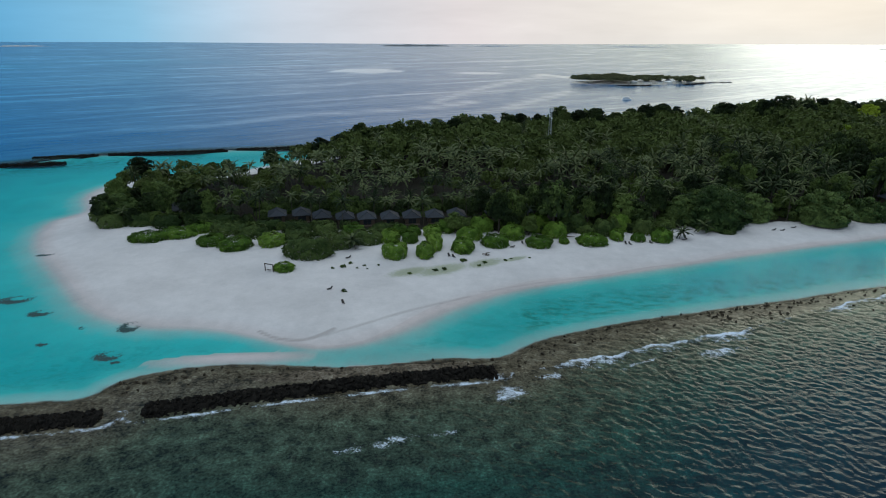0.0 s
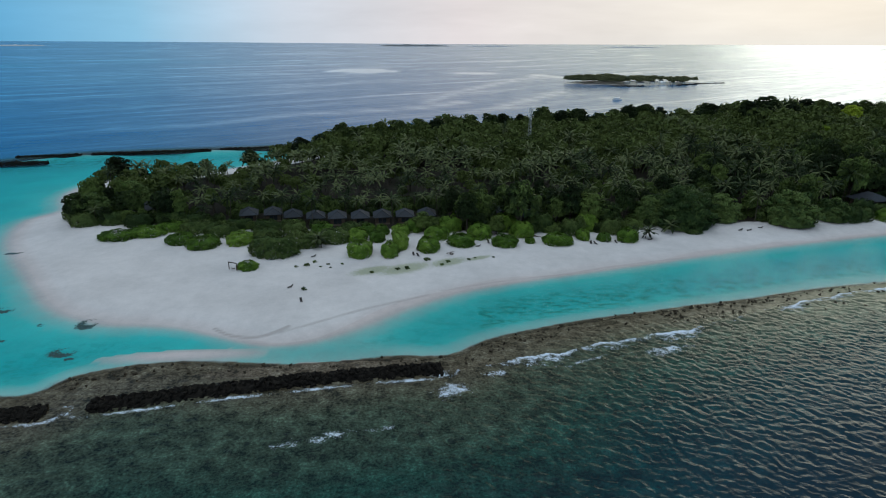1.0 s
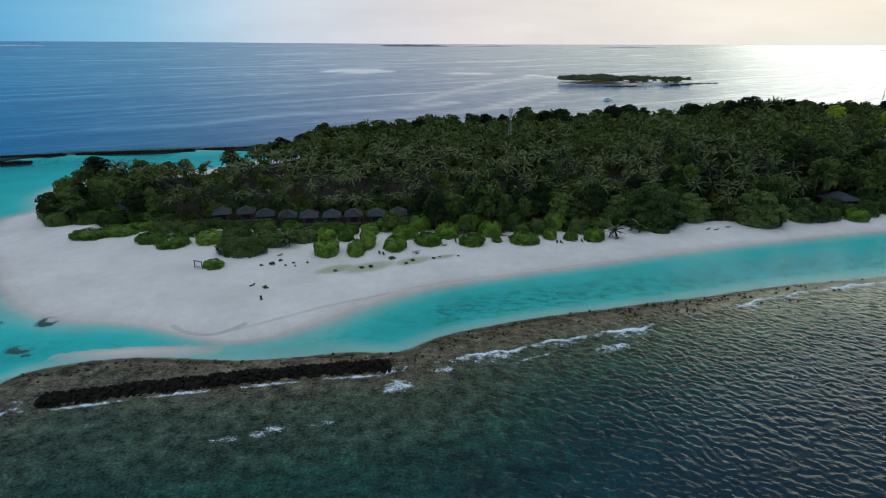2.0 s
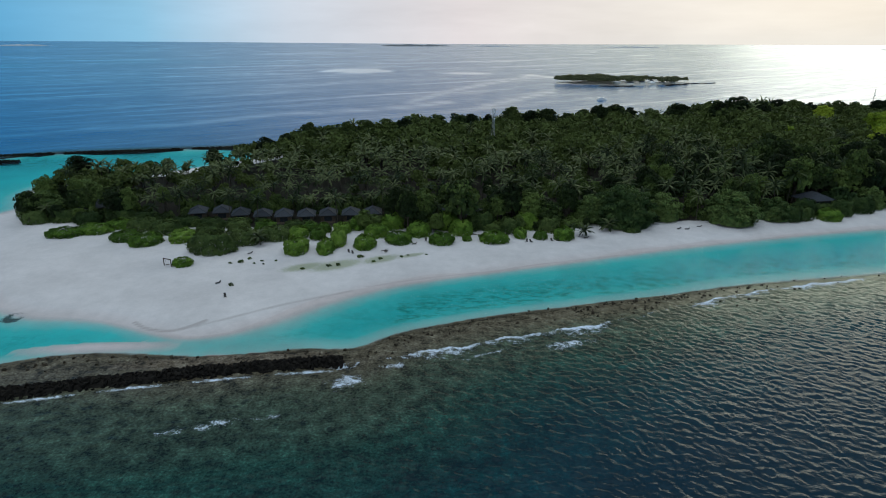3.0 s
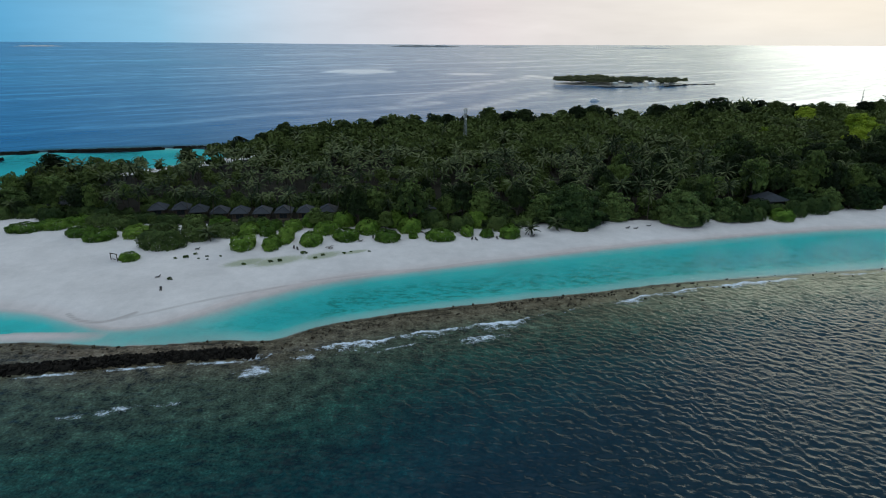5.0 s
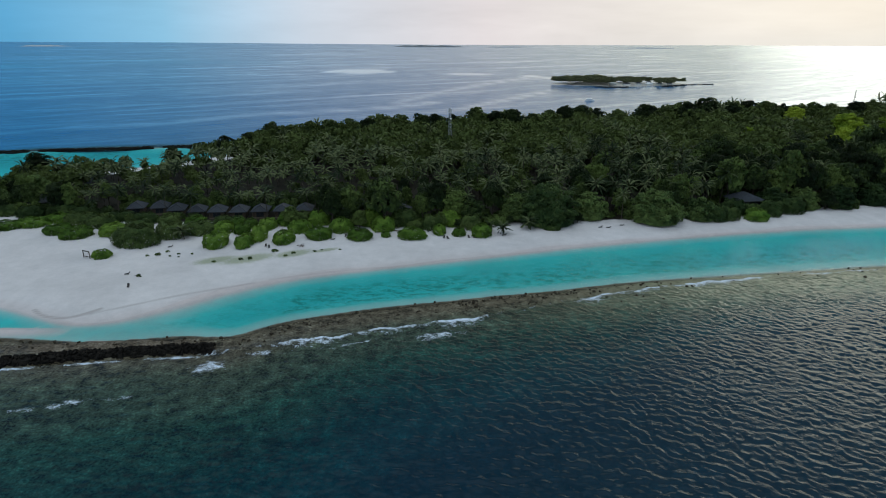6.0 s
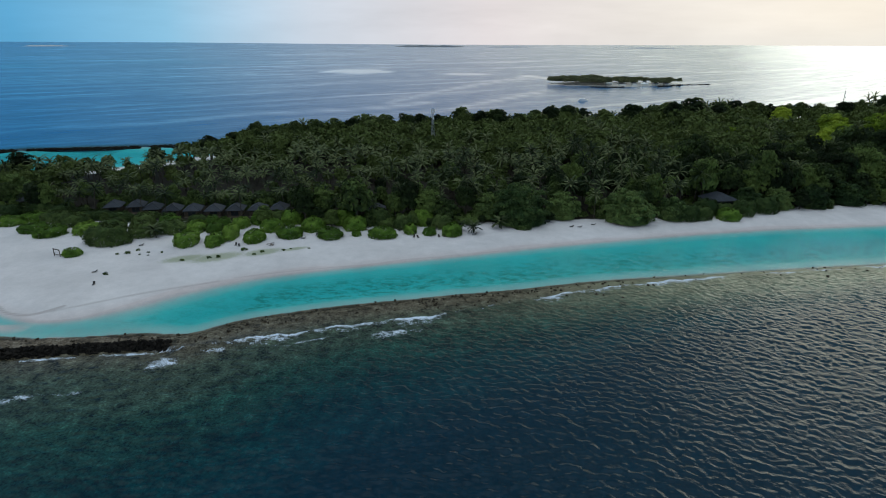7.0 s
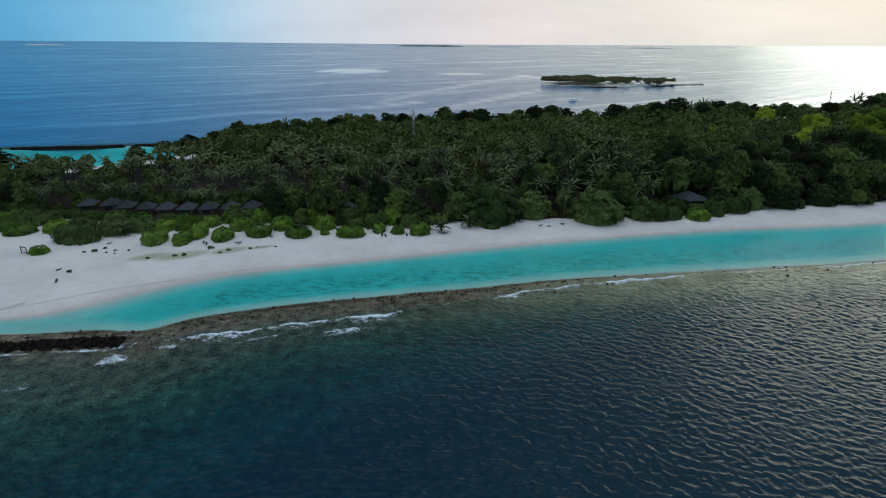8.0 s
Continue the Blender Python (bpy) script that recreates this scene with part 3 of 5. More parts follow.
def sea_height(x, y):
    z0, reef, d_shore, d_lag = ground_height(x, y)
    open_sea = smooth_step(1, -12, d_lag)
    near = smooth_step(330, 200, np.hypot(x - 110, y - 110))
    # crests are drawn together, troughs widened
    z = sampled(SEA_Z, x - 0.9 * sampled(SEA_DX, x, y), y - 0.9 * sampled(SEA_DY, x, y))
    z *= open_sea * near * np.where(y < 300, 1, 0) * (0.62 + 0.38 * smooth_step(-10, 60, x - 0.3 * (y - 100)))
    d_surf = dist_to(SURF, x, y)
    # a sharp white front towards the shore, lace trailing seaward
    behind = (np.interp(x, SURF[:, 0], SURF[:, 1]) + 0.5 * np.sin(x * 0.35) + 0.35 * np.sin(x * 0.83 + 2) - y) * 0.92
    breaks = np.clip(0.5 + 0.75 * np.sin(x * 0.105 + 2.9) * np.sin(x * 0.041 + 0.5) + 0.28 * np.sin(x * 0.31 + 1.0), 0, 1)
    trail = 0.8 + 4.6 * breaks * smooth_step(260, 120, x)
    foam = (behind > -0.6) * (0.30 * np.exp(-(behind / 0.8) ** 2) + 0.66 * np.exp(-(np.maximum(behind, 0) / trail) ** 2)) * np.clip(0.34 + 0.60 * breaks, 0.28, 0.9) * smooth_step(22, 30, x) * (x < 330)
    foam = np.maximum(foam, 0.62 * np.exp(-((behind - 5.2) / 1.0) ** 2) * bump_at(x, y, 56, 123, 14, 8))
    d_wall = np.minimum(dist_to(BREAKWATER, x, y), dist_to(BREAKWATER_LEFT, x, y))
    foam = np.maximum(foam, 0.80 * np.exp(-((d_wall - 4.0) / 0.9) ** 2) * (y < 118 + 0.16 * x) * (0.4 + 0.6 * np.abs(np.sin(x * 0.17))))
    for cx, cy, rx, ry, a in ((20, 112.5, 5.5, 3.4, 0.74), (18, 119, 3.5, 1.6, 0.8), (31, 119.5, 3.6, 1.8, 0.78), (-5, 96.5, 6.0, 1.8, 0.66), (-13, 94, 4.0, 1.5, 0.6), (6, 99, 4.5, 1.2, 0.6), (76, 130, 8, 2.6, 0.72)):
        foam = np.maximum(foam, a * bump_at(x, y, cx, cy, rx, ry, 18))
    z += 0.25 * np.exp(-(d_surf / 2.0) ** 2) * open_sea
    slick = smooth_step(0.35, 0.6, bump_at(x, y, -145, 1500, 95, 110, 35))
    for line, wide, a in SLICKS:
        slick = np.maximum(slick, a * np.exp(-(dist_to(line, x, y) / wide) ** 2))
    deep = smooth_step(0.0, -3.5, d_lag)
    return z + far_rise(x, y), {"calm": 1 - open_sea, "foam": foam * (d_lag < 1), "slick": slick, "deep": deep, "shoal": far_shoal(x, y), "depth": -z0, "sand_sheen": smooth_step(95, 175, x) * smooth_step(-34, -4, d_lag), "chop": smooth_step(230, 620, np.hypot(x - 50, y + 10)) * open_sea}


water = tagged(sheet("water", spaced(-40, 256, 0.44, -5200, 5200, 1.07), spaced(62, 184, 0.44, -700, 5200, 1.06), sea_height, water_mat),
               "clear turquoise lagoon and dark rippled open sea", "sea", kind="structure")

# ---- plants ----


def leaves(rng, centres, radii, count, size, flat=0.75, shell=0.55):
    """Leaf blades, one quad each, gathered in clumps."""
    centres, radii = np.asarray(centres, float), np.asarray(radii, float)
    pick = rng.choice(len(centres), count, p=radii ** 2 / (radii ** 2).sum())
    v = rng.normal(size=(count, 3))
    v[:, 2] = np.abs(v[:, 2]) * 0.9 - 0.25
    v /= np.linalg.norm(v, axis=1)[:, None]
    r = (shell + (1 - shell) * rng.random(count) ** 0.5) * radii[pick] * (1 + 0.18 * rng.normal(size=count))
    at = centres[pick] + v * r[:, None] * np.array([1, 1, flat])
    nrm = v + 0.38 * rng.normal(size=(count, 3)) + np.array([0, 0, 0.25])
    nrm /= np.linalg.norm(nrm, axis=1)[:, None]
    a = np.cross(nrm, rng.normal(size=(count, 3)))
    a /= np.linalg.norm(a, axis=1)[:, None]
    b = np.cross(nrm, a)
    s = size * (0.6 + 0.8 * rng.random(count))[:, None]
    a, b = a * s, b * s * 0.55
    quad = np.stack([at - a, at - b * 0.9 + nrm * s * 0.10, at + a, at + b * 0.9 + nrm * s * 0.10], 1).reshape(-1, 3)
    return quad, np.arange(count * 4).reshape(-1, 4)


def dome(rng, count, radius, height, low=0.0):
    """Clump centres over a dome of that radius and height, skirt included."""
    c, rad = [], []
    for i in range(count):
        a = i * 2.399 + rng.uniform(-0.5, 0.5)
        up = low + (1 - low) * ((i + 0.5) / count) ** 0.85
        q = radius * math.sqrt(max(0.0, 1 - up ** 2)) * rng.uniform(0.62, 0.82)
        c.append((q * math.cos(a), q * math.sin(a), height * up * rng.uniform(0.72, 0.86)))
        rad.append(radius * rng.uniform(0.24, 0.40))
    return c, rad


def crown_arrays(rng, radius, base, top, clumps, size, dense, flat=0.62):
    """Crown blades: small leafy domes heaped over a large one, with coarser leaves inside."""
    at, nrm, sizes, centres = [], [], [], []
    for i in range(clumps):
        a = i * 2.399 + rng.uniform(-0.4, 0.4)
        up = ((i + 0.5) / clumps) ** 0.8
        q = radius * math.sqrt(max(0.0, 1 - up ** 2)) * rng.uniform(0.55, 0.98)
        r = radius * rng.uniform(0.75, 1.25) * 1.25 / math.sqrt(clumps)
        c = np.array([q * math.cos(a), q * math.sin(a), base + (top - base) * (0.10 + 0.80 * up) + rng.uniform(-0.10, 0.06) * (top - base) - r * flat * 0.4])
        centres.append(c)
        m = int(dense * r * r)
        v = rng.normal(size=(m, 3))
        v[:, 2] = np.abs(v[:, 2]) * 1.1 - 0.30
        v /= np.linalg.norm(v, axis=1)[:, None]
        at.append(c + v * (r * (0.80 + 0.28 * rng.random(m)))[:, None] * np.array([1, 1, flat]))
        nrm.append(v * np.array([0.8, 0.8, 1.2]) + 0.33 * rng.normal(size=(m, 3)))
        sizes.append(size * (0.6 + 0.8 * rng.random(m)))
    m = int(clumps * 12)
    v = rng.normal(size=(m, 3))
    v[:, 2] = np.abs(v[:, 2])
    v /= np.linalg.norm(v, axis=1)[:, None]
    at.append(v * np.array([radius * 0.72, radius * 0.72, (top - base) * 0.70]) + np.array([0, 0, base]))
    nrm.append(v + 0.3 * rng.normal(size=(m, 3)))
    sizes.append(np.full(m, radius * 0.20))
    at, nrm, s = np.concatenate(at), np.concatenate(nrm), np.concatenate(sizes)[:, None]
    nrm /= np.linalg.norm(nrm, axis=1)[:, None]
    a = np.cross(nrm, rng.normal(size=nrm.shape))
    a /= np.linalg.norm(a, axis=1)[:, None]
    b = np.cross(nrm, a) * 0.6
    quad = np.stack([at - a * s, at - b * s + nrm * s * 0.10, at + a * s, at + b * s + nrm * s * 0.10], 1).reshape(-1, 3)
    return (quad, np.arange(len(quad)).reshape(-1, 4)), centres


def tree_arrays(rng, height, radius, clumps, size, dense, flat=0.62, bare=0.34):
    """Crown blades and limb runs of a broad-leaved tree, base at the origin."""
    blades, c = crown_arrays(rng, radius, max(height * bare, height - 1.35 * radius), height, clumps, size, dense, flat)
    runs = [([(0, 0, -0.6), (0.1, 0.05, height * 0.2), (0.25, -0.1, height * 0.45), (0.1, 0.1, height * 0.7)], [0.42, 0.34, 0.26, 0.08])]
    for x, y, z in c[::max(1, clumps // 6)]:
        runs.append(([(0.15, 0, height * 0.30), (x * 0.45, y * 0.45, height * 0.30 + (z - height * 0.30) * 0.6), (x * 0.9, y * 0.9, z)], [0.2, 0.13, 0.05]))
    return blades, runs


def palm_arrays(rng, height, fronds, pairs, reach, width):
    """Crown blades and trunk run of a coconut palm, base at the origin."""
    lean = rng.uniform(-1.2, 1.2, 2)
    spine = [(lean[0] * s * s, lean[1] * s * s, -0.6 + (height + 0.6) * s) for s in np.linspace(0, 1, 6)]
    run = (spine, [0.24, 0.17, 0.15, 0.14, 0.13, 0.15])
    top = np.array(spine[-1])
    verts, faces = [], []
    for i in range(fronds):
        a = i * 2.399 + rng.uniform(-0.25, 0.25)
        lift = 1.20 - 1.75 * ((i + 0.5) / fronds) + rng.uniform(-0.22, 0.22)
        length = reach * rng.uniform(0.82, 1.1)
        out = np.array([math.cos(a), math.sin(a), 0])
        across = np.array([-math.sin(a), math.cos(a), 0])
        s = np.linspace(0.0, 1, pairs + 1)
        droop = rng.uniform(0.85, 1.25)
        ang = lift - droop * (0.70 + 0.50 * max(lift, 0)) * s ** 1.5
        step = length / pairs
        along = np.cumsum(np.r_[0, np.cos(ang[:-1]) * step])
        rise = np.cumsum(np.r_[0, np.sin(ang[:-1]) * step])
        mid = top + along[:, None] * out + rise[:, None] * np.array([0, 0, 1])
        rows = []
        for j in range(pairs + 1):
            l = width * (0.22 + 0.78 * math.sin(math.pi * (0.10 + 0.84 * s[j]))) * (1.0 if j % 2 else 0.62) * rng.uniform(0.85, 1.15)
            fwd = (mid[min(j + 1, pairs)] - mid[max(j - 1, 0)]) / (2 * step)
            hang = fwd * l * 0.55 + np.array([0, 0, -l * rng.uniform(0.25, 0.55)])
            rows += [mid[j] - across * l * 0.75 + hang, mid[j], mid[j] + across * l * 0.75 + hang]
        for j in range(pairs):
            b = len(verts) + 3 * j
            faces += [(b, b + 1, b + 4, b + 3), (b + 1, b + 2, b + 5, b + 4)]
        verts += rows
    return (np.array(verts), np.array(faces)), [run]


rng = np.random.default_rng(11)
PALM_KINDS, TREE_KINDS = [], []
for i in range(6):
    (v, f), runs = palm_arrays(rng, 10.0, 18, 13, 4.9, 0.68)
    PALM_KINDS.append((mesh_np("palm_crown", v, f, leaf_palm), tubes_mesh("palm_trunk", runs, bark)))
for i in range(6):
    (v, f), runs = tree_arrays(rng, 10.0, 4.8, 19, 0.38, 32, (0.55, 0.65, 0.75)[i % 3], 0.40)
    TREE_KINDS.append((mesh_np("tree_crown", v, f, leaf_tree), tubes_mesh("tree_trunk", runs, bark)))


EDGE_KINDS = []
for i in range(5):
    (v, f), runs = tree_arrays(rng, 10.0, 5.0, 26, 0.40, 34, 0.75, 0.02)
    v[:, 2] = np.maximum(v[:, 2], 0.15)
    EDGE_KINDS.append((mesh_np("tree_crown", v, f, leaf_tree), tubes_mesh("tree_trunk", runs, bark)))


def make_plant(name, kinds, label, category, group):
    made = []
    for crown, trunk in kinds:
        t = thing(name, Matrix(), label, category, group)
        part("trunk", trunk, t)
        part("crown", crown, t)
        made.append(t)
    return made


def ground_z(x, y):
    z = ground_height(np.array([float(x)]), np.array([float(y)]))[0]
    return float(z[0])


def stood(x, y, s, turn, sz=None):
    return pose(x, y, ground_z(x, y), 0, 0, turn) @ Matrix.Diagonal((s, s, s if sz is None else sz, 1))


# the wood's far rim: x and the height of its tallest crowns
RIM = np.array([(-150, 16), (-144, 17), (-121, 12.5), (-97, 13), (-77, 13), (-62, 17), (-41, 21), (-4, 22), (43, 24), (81, 23.5), (116, 25.5), (141, 23), (168, 27), (193, 25), (212, 24), (245, 25), (284, 31),
                (322, 29), (356, 26), (412, 23), (464, 25), (489, 33), (600, 30)])
BACK = np.array([(-154, 290), (-148, 312), (-108, 330), (-68, 370), (-40, 404), (5, 420), (157, 464), (330, 500), (500, 570), (690, 690), (850, 720)])


def canopy_height(x, y):
    h = 10.5 + 0.029 * (y - 225) + 0.028 * min(max(x, 0), 150) - 0.010 * max(x - 200, 0) + 4.0 * noise.noise((x * 0.02, y * 0.02, 3.0))
    rim, back = np.interp(x, RIM[:, 0], RIM[:, 1]), np.interp(x, BACK[:, 0], BACK[:, 1])
    h = max(h, 0.93 * rim - 0.075 * (back - y) + 2.0 * noise.noise((x * 0.05, y * 0.05, 8.0)))
    top = rim * (0.96 + 0.0008 * (back - y))
    return min(max(h, 8.5), 27.0, max(top, 8.0))


VILLAS = [(-61.5, 242.1), (-51.5, 243.0), (-42.2, 239.3), (-32.3, 237.5), (-23.3, 237.4), (-13.7, 237.6), (-4.6, 238.8), (5.0, 239.6), (14.3, 241.2), (30.5, 245.5), (48.3, 243.4), (58.3, 240.1)]
BIG_TREES = [(121, 233, 15, 17.5), (141, 240, 9, 12), (169, 236, 12.5, 15.5), (190, 240, 8, 11), (-127, 242, 8, 12.5), (-117, 258, 9, 14), (-137, 262, 7, 12), (230, 257, 8.5, 11), (246, 259, 8, 10.5),
             (264, 262, 8.5, 11.5), (284, 268, 9, 12), (305, 275, 9, 12), (107, 236, 8, 12), (215, 272, 8, 14), (331, 285, 9, 12.5), (354, 295, 9, 12)]
TALL_TREES = [(395, 415, 15, 27, 1), (425, 440, 16, 28, 1), (372, 432, 13, 26, 1), (448, 470, 15, 28, 1), (352, 392, 13, 25, 1), (330, 366, 11, 23, 1), (374, 372, 12, 24, 1), (280, 389, 8, 20.5, 1), (359, 478, 9, 25.5, 1)]
RIM_TREES = [(-144, 6, 17), (-87, 5, 14), (-62, 5.5, 17.5), (-53, 4.5, 17.5), (-41, 7, 22.5), (-29, 6, 20.5), (-17, 6.5, 22), (-4, 6, 22), (9, 7, 23), (20, 6, 23), (32, 7, 24), (44, 7, 24.5), (58, 7, 25.5),
             (68, 6, 25), (81, 6, 23.5), (98, 10, 28.5), (113, 6, 25.5), (126, 7, 27), (141, 6, 23), (155, 7, 25.5), (168, 9, 28.5), (181, 8, 28), (194, 7, 25), (211, 8, 25), (232, 12, 29.5), (251, 8, 26.5),
             (267, 11, 29.5), (284, 14, 33), (306, 9, 28.5), (322, 11, 30), (340, 10, 29.5), (357, 9, 26), (374, 9, 26), (392, 9, 26.5), (412, 9, 24), (437, 11, 26.5), (464, 10, 25.5), (489, 12, 30), (508, 13, 31)]
TALL_TREES += [(x, float(np.interp(x, BACK[:, 0], BACK[:, 1])) - 13 - 7 * math.sin(x * 1.7) ** 2, r * (1.0 + 0.18 * math.sin(x * 2.3)), h - 0.6, 0) for x, r, h in RIM_TREES]
plant_rng = np.random.default_rng(23)


def keep_clear(x, y):
    for vx, vy in VILLAS:
        if abs(x - vx) < (6.5 if vx < 20 else 5.5) and (-15 if vx < 20 else -5) < y - vy < 5.6:
            return True
    for bx, by, br, bh in BIG_TREES:
        if math.hypot(x - bx, y - by) < br * 0.8:
            return True
    for bx, by, br, bh, kind_of in TALL_TREES:
        if math.hypot(x - bx, y - by) < br * 0.8 or (kind_of and abs(x - bx + 6) < br and -22 < y - by < 0):
            return True
    return math.hypot(x - 216, y - 252) < 10 or math.hypot(x - 79, y - 372) < 3 or (abs(x - 243) < 8 and -8 < y - 352 < 6) or math.hypot(x + 110, y - 249) < 6


spots = []
gap = 7.3
for gy in np.arange(215, 720, gap):
    for gx in np.arange(-160, 830, gap):
        spread = 1.0 if gy < 420 and gx < 320 else 1.25
        if spread > 1 and plant_rng.random() < 0.36:
            continue
        x, y = gx + plant_rng.uniform(-2.6, 2.6), gy + plant_rng.uniform(-2.6, 2.6)
        spots.append((x, y))
spots = np.array(spots)
spots = spots[(signed(FOREST, spots[:, 0], spots[:, 1]) > 1.0) & (spots[:, 0] < 0.86 * spots[:, 1] + 160)]
palms, trees, edge_trees = [], [], []
margin = signed(FOREST, spots[:, 0], spots[:, 1])
for (x, y), inner in zip(spots, margin):
    if keep_clear(x, y):
        continue
    if inner < 9 and (y < 330 or x < -60) and plant_rng.random() < 0.8:
        edge_trees.append((x, y, plant_rng.uniform(4.5, 8.5) + (5.0 if x > 195 else 2.0 if x > 95 or x < -100 else 0.0)))
        continue
    mixed = noise.noise((x * 0.018 + 5, y * 0.018, 0))
    grove = 0.66 if (-125 < x < 210 and 240 < y < 345) else 0.30
    if y < 236 and x > 15:
        grove = 0.22
    if x < -105:
        grove = 0.35
    if y > 345:
        grove = 0.10
    if grove > 0.5 and plant_rng.random() < 0.16:
        continue
    h = canopy_height(x, y) * plant_rng.uniform(0.72, 1.12)
    if plant_rng.random() < grove + 0.5 * mixed:
        palms.append((x, y, max(h * (0.92 if y > 268 or x > 70 else 0.74) - 0.8, 5.5)))
    else:
        trees.append((x, y, h * (0.74 if grove > 0.5 else 1.0)))
palms.sort(key=lambda p: p[1] - 0.30 * max(p[0], 0))
trees.sort(key=lambda p: p[1] - 0.30 * max(p[0], 0))
# palms that stand before the villas and at the edge of the beach
palms = [(0.5, 231, 12.0), (-32.5, 230.5, 11.5), (-46, 236, 12.5), (-68, 238, 12), (18.8, 243, 12.5), (69, 238, 13.0), (101, 243, 13.5)] + palms

palm_models = make_plant("palm_tree", PALM_KINDS, "coconut palm with drooping dark green fronds", "palm tree", "palms of the island grove")
tree_models = make_plant("broadleaf_tree", TREE_KINDS, "dense dark green broad-leaved tree in the island wood", "tree", "broad-leaved trees of the island wood")
edge_models = make_plant("broadleaf_tree", EDGE_KINDS, "bushy broad-leaved tree at the edge of the wood", "tree", "leafy trees at the edge of the wood")
used = set()


def plant(models, key, i, m):
    """The first use moves the model itself, later ones copy it."""
    ob = models[i % len(models)]
    if (key, i % len(models)) in used:
        return copy_thing(ob, m)
    used.add((key, i % len(models)))
    ob.matrix_basis = m
    return ob


for i, (x, y, h) in enumerate(palms[:295]):
    s = h / 10.8
    plant(palm_models, "palm", i, stood(x, y, min(max(s, 0.85), 1.10) * plant_rng.uniform(0.85, 1.02), plant_rng.uniform(0, 360), s))
for i, (x, y, h) in enumerate(trees[:260]):
    s = h / 10.0
    plant(tree_models, "tree", i, stood(x, y, s * plant_rng.uniform(0.72, 1.0), plant_rng.uniform(0, 360), s))
for i, (x, y, h) in enumerate(edge_trees):
    s = h / 10.0
    plant(edge_models, "edge", i, stood(x, y, s * plant_rng.uniform(0.85, 1.25), plant_rng.uniform(0, 360), s))
for i, (x, y, r, h) in enumerate(BIG_TREES):
    (v, f), runs = tree_arrays(plant_rng, h, r, int(14 + 3.2 * r), 0.46, 27, 0.66, 0.05)
    v[:, 2] = np.maximum(v[:, 2] - 0.4, 0.2)
    t = thing("broadleaf_tree", pose(x, y, ground_z(x, y)), "large spreading broad-leaved tree leaning over the white beach", "tree", "large trees along the beach")
    part("trunk", tubes_mesh("tree_trunk", runs, bark), t)
    part("crown", mesh_np("tree_crown", v, f, leaf_fresh), t)


for x, y, r, h, kind_of in TALL_TREES:
    (v, f), runs = tree_arrays(plant_rng, h, r, int(14 + 2.4 * r), 0.45 if kind_of else 0.60, 24 if kind_of else 15, 0.66, 0.12)
    t = thing("broadleaf_tree", pose(x, y, ground_z(x, y)), ("tall dark domed tree above the wood", "yellow-green spreading tree above the wood")[kind_of], "tree", "tall trees of the wood")
    part("trunk", tubes_mesh("tree_trunk", runs, bark), t)
    part("crown", mesh_np("tree_crown", v, f, leaf_light if kind_of else leaf_shaded), t)


def scattered(kinds, places, scale_of):
    """All the places' plants in one pair of arrays."""
    vs, fs, k = [], [], 0
    for i, (x, y, h) in enumerate(places):
        v, f = kinds[i % len(kinds)]
        a, (s, sz) = plant_rng.uniform(0, 6.28), scale_of(h)
        c, sn = math.cos(a), math.sin(a)
        q = np.stack([(v[:, 0] * c - v[:, 1] * sn) * s + x, (v[:, 0] * sn + v[:, 1] * c) * s + y, v[:, 2] * sz + 1.6], 1)
        vs.append(q)
        fs.append(f + k)
        k += len(q)
    return np.concatenate(vs), np.concatenate(fs)


few_palms = [palm_arrays(rng, 10.0, 15, 7, 4.9, 0.85)[0] for i in range(5)]
few_trees = [tree_arrays(rng, 10.0, 5.0, 10, 0.74, 7.5, 0.62, 0.45)[0] for i in range(6)]
v, f = scattered(few_palms, palms[295:], lambda h: (min(max(h / 11, 0.85), 1.1), h / 10.8))
tagged(new("palm_grove", mesh_np("palm_grove", v, f, leaf_palm)), "grove of coconut palms deep in the island wood", "palm grove", kind="stuff")
v, f = scattered(few_trees, trees[260:], lambda h: (h / 10.0 * plant_rng.uniform(0.58, 0.95), h / 10.0))
tagged(new("island_wood", mesh_np("island_wood", v, f, leaf_shaded)), "thick dark green wood covering the island", "wood", kind="stuff")
v, f = joined([tube([(x, y, 1.0), (x + 0.2, y, h * 0.55), (x, y + 0.2, h * 0.85)], [0.3, 0.22, 0.12], 5) for x, y, h in palms[295:] + trees[260:]])
tagged(new("tree_trunks", mesh_np("tree_trunks", v, f, bark, True)), "grey-brown tree trunks inside the island wood", "trunks", kind="stuff")

